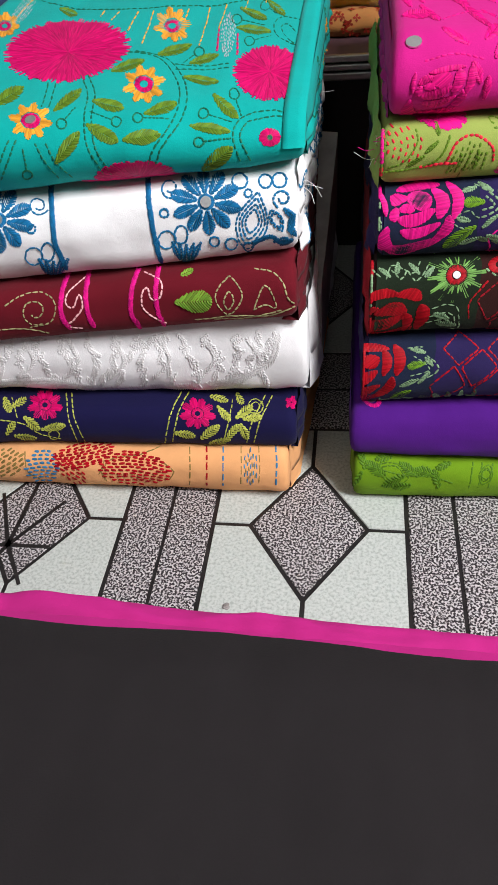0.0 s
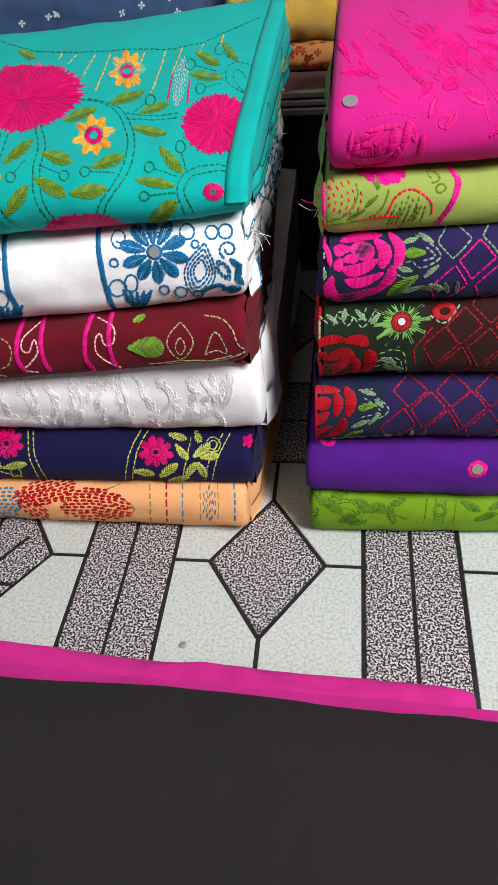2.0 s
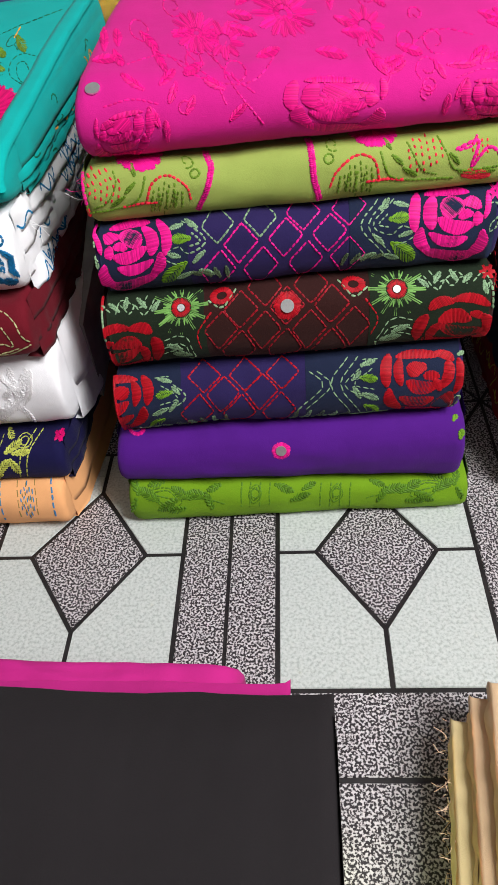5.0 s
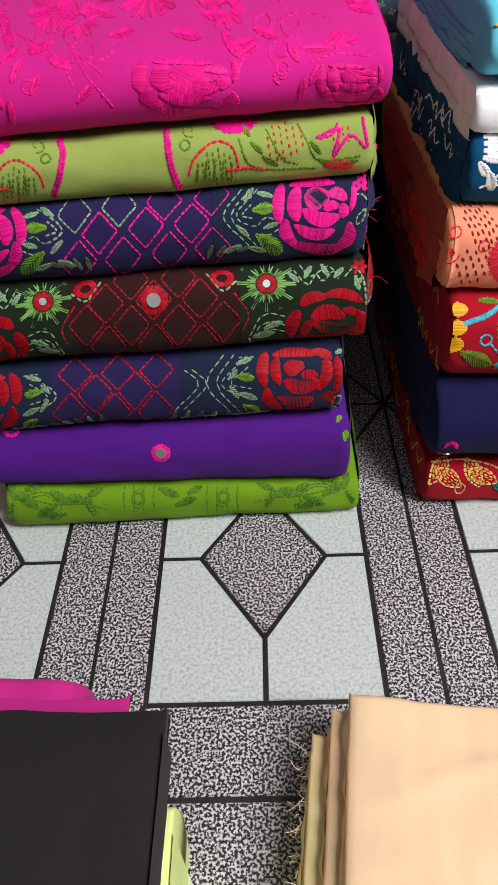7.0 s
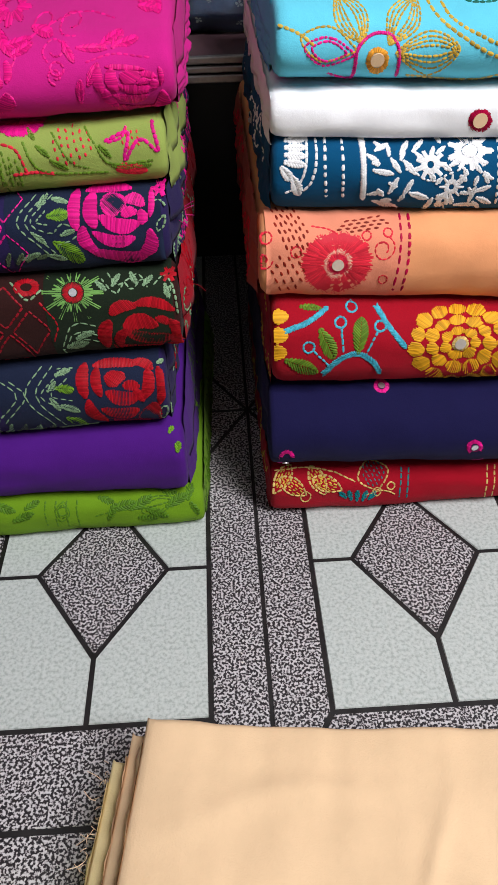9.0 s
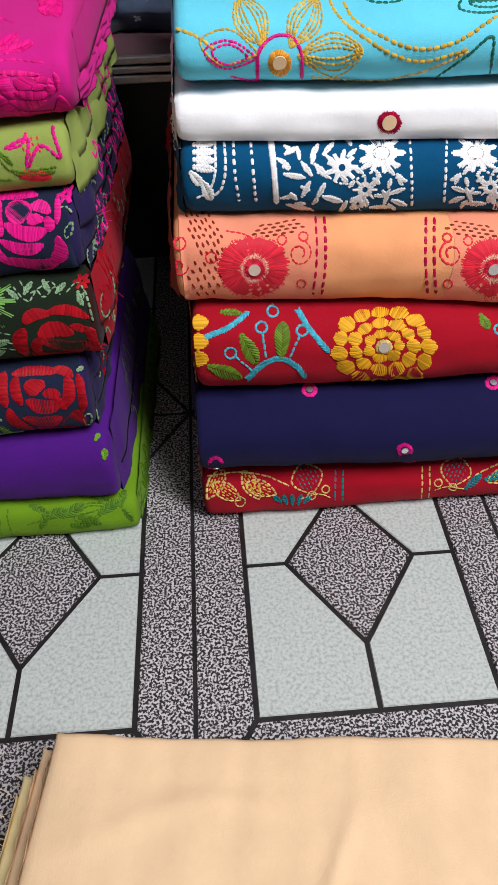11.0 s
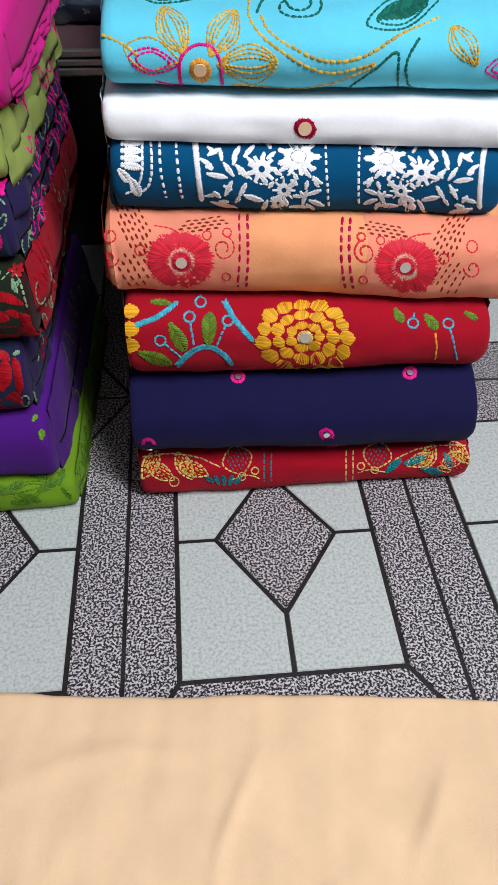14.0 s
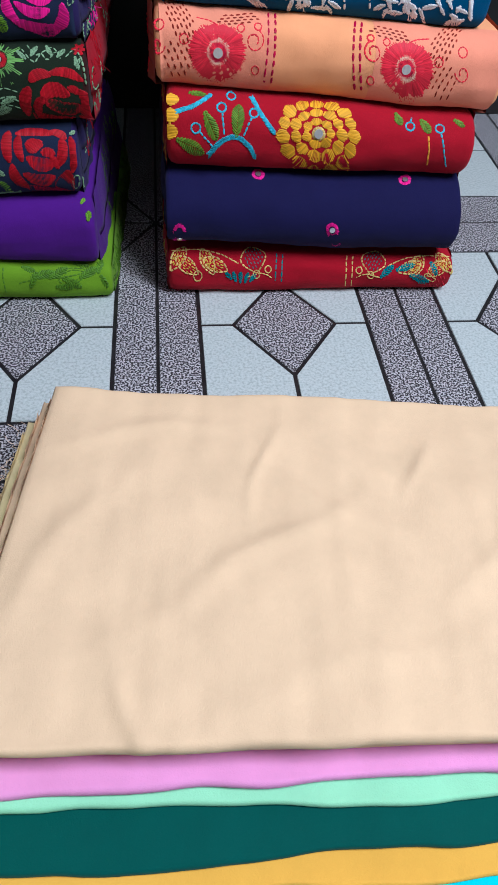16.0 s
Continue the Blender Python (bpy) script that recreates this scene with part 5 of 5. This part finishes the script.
CREASES = ((0.612, -0.27, 82, 0.045, 0.005, 0.0038), (0.742, -0.255, 75, 0.03, 0.005, 0.003), (0.62, -0.345, 38, 0.09, 0.009, 0.0038), (0.535, -0.475, 120, 0.035, 0.006, 0.0038), (0.51, -0.235, 15, 0.08, 0.009, 0.003), (0.70, -0.43, 20, 0.09, 0.011, 0.003), (0.46, -0.36, 62, 0.09, 0.011, 0.003), (0.80, -0.33, 55, 0.07, 0.009, 0.003), (0.66, -0.30, 160, 0.06, 0.009, 0.003))
FRAY = turned(Cloth("folded_cloth", "yellowish cream cloth with a frayed raw edge", (0.396, 0.92), -0.500, (0.041, 0.041), (0.054, 0.054), MATS["paleyellow"], depth=0.290, seed=50, group=GC, layers=2, lip=0.004, skew=(0, 0.042), taper=0.065), -7.6, 0.42, -0.19).ob
turned(Cloth("folded_cloth", "plain cream cotton cloth in the middle of its pile", (0.409, 0.92), -0.500, (0.054, 0.054), (0.068, 0.068), MATS["cream"], depth=0.305, seed=51, group=GC, layers=2, lip=0.003, skew=(0, 0.042), taper=0.065), -7.6, 0.42, -0.19)
turned(Cloth("folded_cloth", "plain cream cotton cloth with soft creases on top", (0.421, 0.92), -0.508, (0.068, 0.068), (0.082, 0.080), MATS["cream"], depth=0.317, seed=52, group=GC, layers=2, lip=0.003, wob=1.3, puff=0.003, wave=0.003, skew=(0, 0.042), taper=0.065, creases=CREASES, rows=90), -7.6, 0.42, -0.19)

# ---- sheet leaning in the gap, its shade painted in as grey ----
GREY = plain("shaded_sheet_grey", (0.28, 0.26, 0.25), 0.4, 0.0, 25, 0.3)
v, f = [], []
for i in range(15):
    k = i / 14
    y, z, w = 0.16 + 0.22 * k, 0.188 + 0.080 * k, 0.008 + 0.014 * k
    x = 0.054 - 0.004 * k + 0.0015 * noise.noise(Vector((y * 30, 2.0, 0)))
    v += [(x, y, z), (x + w, y - 0.002, z - 0.001), (x + w, y, z - 0.10), (x, y + 0.004, z - 0.10)]
f = [(4 * i + k, 4 * i + (k + 1) % 4, 4 * i + 4 + (k + 1) % 4, 4 * i + 4 + k) for i in range(14) for k in range(4)] + [(3, 2, 1, 0), (56, 57, 58, 59)]
tagged(mesh_ob("shaded_sheet", v, f, GREY, smooth=False), "thin sheet greyed by painted shade, leaning on the teal stack", "cover")

# ---- bench behind the stacks, with wrapped cloths on it ----
bench = tagged(new("low_bench"), "low dark display bench with a grooved steel edge rail", "bench")
bevel_box("top", -1.1, 2.2, 0.505, 1.5, 0.285, 0.312, PLUM, bench)
for k, (z0, z1) in enumerate(((0.288, 0.297), (0.299, 0.306), (0.308, 0.316))):
    bevel_box("edge_rail", -1.1, 2.2, 0.492 + 0.002 * k, 0.505, z0, z1, STEEL, bench, "brushed steel edge strip", 0.0015)
# near-black sheet added for the shade in the open space under the bench
bevel_box("dark_void_panel", -1.1, 2.2, 0.60, 0.62, 0.0, 0.285, WOOD_AND_VOID, bench)
for x in (-1.05, 0.60, 2.1):
    bevel_box("leg", x, x + 0.05, 0.52, 0.57, 0.0, 0.285, WOOD_AND_VOID, bench)

FILM, fn_, fl_, fb_ = material("clear_wrapping_film", 0.12)
fb_.inputs["Transmission Weight"].default_value = 0.95
fb_.inputs["IOR"].default_value = 1.15
bump(fn_, fl_, fb_, noise_tex(fn_, fl_, coords(fn_, fl_), 40, 4.0), 0.6, 0.01)
GB = "wrapped cloths on the bench"
for k, (col, x0, x1, z0, z1, y, lab) in enumerate((
        ("rust", -0.02, 0.20, 0.312, 0.340, 0.585, "orange-brown printed cloth lying on the bench"),
        ("yellow", -0.03, 0.21, 0.340, 0.41, 0.60, "bright yellow cloth in a clear wrapper on the bench"),
        ("packet", -0.42, -0.06, 0.312, 0.42, 0.58, "dark blue printed cloth folded on the bench"),
        ("packet", 0.40, 0.60, 0.312, 0.40, 0.60, "blue floral cloth in a clear wrapper on the bench"),
        ("deepblue", 0.63, 0.95, 0.312, 0.40, 0.58, "deep blue folded cloth lying on the bench"))):
    c = Cloth("folded_cloth", lab, (x0, x1), y, (z0, z0), (z1, z1), MATS[col], depth=0.3, seed=60 + k, group=GB, layers=2, wob=2.5)
    r = random.Random(80 + k)
    if col in ("rust", "packet", "deepblue"):
        # small printed flowers, a little proud of the cloth
        v, f = [], []
        for _ in range(90):
            u, s, a = r.uniform(0.04, 0.96), r.uniform(0.25, 1.5) * c.nose, r.uniform(0, 6.28)
            for i in range(4):
                p, n = c.at(u, s, 0.0006)
                b = a + i * 1.57
                d = (Vector((1, 0, 0)) * math.cos(b) + n.cross(Vector((1, 0, 0))) * math.sin(b)) * 0.0055
                e = n.cross(d) * 0.35
                q = len(v)
                v += [tuple(p), tuple(p + d * 0.6 + e), tuple(p + d), tuple(p + d * 0.6 - e)]
                f.append((q, q + 1, q + 2, q + 3))
        tagged(mesh_ob("printed_flowers", v, f, YARN["brick" if col == "rust" else "grey"], c.ob), kind="stuff")
    if "wrapper" in lab:
        v, f, nu, ns = [], [], 30, 26
        for i in range(nu + 1):
            for j in range(ns + 1):
                p, n = c.at(i / nu, c.nose * 0.1 + (c.nose * 0.9 + 0.2) * j / ns, 0.004)
                v.append(tuple(p + n * 0.006 * noise.noise(p * 45)))
        for i in range(nu):
            for j in range(ns):
                a = i * (ns + 1) + j
                f.append((a, a + ns + 1, a + ns + 2, a + 1))
        mesh_ob("wrapper", v, f, FILM, c.ob, "creased clear plastic film", smooth=False)

# ---- loose threads at the cloth edges ----


def thread_curl(name, p, colour, seed, n=7, length=0.018):
    r = random.Random(seed)
    cu = bpy.data.curves.new(name, "CURVE")
    cu.dimensions, cu.bevel_depth, cu.bevel_resolution = "3D", 0.00022, 1
    for i in range(n):
        sp = cu.splines.new("BEZIER")
        sp.bezier_points.add(2)
        q = Vector(p) + Vector((r.uniform(-0.004, 0.004), r.uniform(-0.01, 0.01), r.uniform(-0.01, 0.01)))
        d = Vector((r.uniform(-1, 1), r.uniform(-0.6, 0.2), r.uniform(-0.8, 0.6))) * length
        for b, f in zip(sp.bezier_points, (0, 0.5, 1)):
            b.co = q + d * f + Vector((r.uniform(-1, 1), r.uniform(-1, 1), r.uniform(-1, 1))) * length * 0.25 * f
            b.handle_left_type = b.handle_right_type = "AUTO"
    ob = new(name, cu)
    cu.materials.append(YARN[colour])
    return ob


for key, p, col in (("olive", (0.112, 0.115, 0.352), "pink"), ("olive", (0.113, 0.13, 0.345), "white"), ("whiteblue", (0.048, 0.13, 0.31), "white"), ("whiteblue", (0.05, 0.30, 0.33), "white"), ("darkrose", (0.458, 0.10, 0.25), "red"), ("navyrose", (0.455, 0.14, 0.30), "pink")):
    thread_curl("loose_thread", p, col, len(p) + int(p[2] * 1000), 5).parent = C[key].ob

# frayed ends of the raw cream edge
for i in range(26):
    thread_curl("frayed_end", (0.393, -0.212 - 0.010 * i, 0.047), "cream", 300 + i, 6, 0.011).parent = FRAY

# a speck of lint on the floor
lint = bmesh.new()
bmesh.ops.create_icosphere(lint, subdivisions=2, radius=0.0035)
for v in lint.verts:
    v.co *= 1 + 0.5 * noise.noise(v.co * 400)
    v.co.z = max(0.0, v.co.z * 0.5 + 0.001)
me = bpy.data.meshes.new("lint_speck")
lint.to_mesh(me)
lint.free()
me.materials.append(GREY)
speck = tagged(new("lint_speck", me), "small grey speck of lint lying on a pale floor panel", "lint")
speck.location = (-0.018, -0.103, 0.0)

# ---- floor pieces ----
PX, PY, CX, CY = 0.305, 0.457, 0.0545, 0.0
BW, BH, DA, DB, J = 0.1025, 0.1523, 0.0622, 0.0905, 0.0022


def inset(poly, d):
    out, n = [], len(poly)
    for i in range(n):
        p0, p1, p2 = (Vector(poly[k % n]) for k in (i - 1, i, i + 1))
        a, b = (p1 - p0).normalized(), (p2 - p1).normalized()
        na, nb = Vector((-a.y, a.x)), Vector((-b.y, b.x))
        m = (na + nb)
        m /= max(0.2, m.length_squared / 2)
        out.append(p1 + m * d)
    return out


def tile_mesh(name, poly, mat):
    low, high = inset(poly, J), inset(poly, J + 0.0006)
    n = len(poly)
    verts = [(p.x, p.y, -0.0012) for p in low] + [(p.x, p.y, 0.0) for p in high]
    faces = [tuple(n + i for i in range(n))] + [(i, (i + 1) % n, n + (i + 1) % n, n + i) for i in range(n)]
    me = bpy.data.meshes.new(name)
    me.from_pydata(verts, [], faces)
    me.materials.append(mat)
    return me


HX, HY = PX / 2, PY / 2
KINDS = [("speckled_diamond", [(-DA, 0), (0, -DB), (DA, 0), (0, DB)], SPECKLED)]
for sx, sy in ((1, 1), (-1, 1), (-1, -1), (1, -1)):
    pl = [(DA * sx, 0), (BW * sx, 0), (BW * sx, BH * sy), (0, BH * sy), (0, DB * sy)]
    KINDS.append(("pale_panel", pl if sx * sy > 0 else pl[::-1], PALE))
for sg in (1, -1):
    pl = [(BW, -BH), (HX, -HY), (HX, HY), (BW, BH)]
    KINDS.append(("speckled_band", [(x * sg, y * sg) for x, y in pl], SPECKLED))
    pl = [(BW, BH), (HX, HY), (-HX, HY), (-BW, BH)]
    KINDS.append(("speckled_band", [(x * sg, y * sg) for x, y in pl], SPECKLED))
MESHES = [(n, tile_mesh(n, p, m)) for n, p, m in KINDS]
far = []
for i in range(-7, 10):
    for j in range(-5, 5):
        x, y = CX + i * PX, CY + j * PY
        if not (RX0 < x - HX and x + HX < RX1 and RY0 < y - HY and y + HY < RY1):
            continue
        for n, me in MESHES:
            if -2 <= i <= 4 and -2 <= j <= 1:
                ob = new(n, me)
                ob.location = (x, y, 0)
                ob.parent = FLOOR
            else:
                far.append((x, y, me))
fv, ff, fm = [], [], []
for x, y, me in far:
    b = len(fv)
    fv += [(v.co.x + x, v.co.y + y, v.co.z) for v in me.vertices]
    ff += [tuple(b + k for k in p.vertices) for p in me.polygons]
    fm += [0 if me.materials[0] == PALE else 1] * len(me.polygons)
rest = mesh_ob("floor_panels", fv, ff, PALE, FLOOR, smooth=False)
rest.data.materials.append(SPECKLED)
rest.data.polygons.foreach_set("material_index", fm)
tagged(rest, kind="stuff")

# one panel carries a star of black lines
STAR = (-0.267, -0.043)
for ex, ey in ((-0.219, -0.043), (-0.222, 0.022), (-0.262, 0.080), (-0.236, -0.092), (-0.290, -0.095), (-0.315, -0.045), (-0.300, 0.030)):
    a, b = Vector(STAR), Vector((ex, ey))
    d = (b - a).normalized()
    n = Vector((-d.y, d.x)) * 0.0024
    q = [a - n, b - n * 0.8, b + n * 0.8, a + n]
    mesh_ob("drawn_line", [(p.x, p.y, 0.0002) for p in q] + [(p.x, p.y, 0.0008) for p in q], [(4, 5, 6, 7), (0, 1, 5, 4), (1, 2, 6, 5), (2, 3, 7, 6), (3, 0, 4, 7)], JOINT, FLOOR, smooth=False)
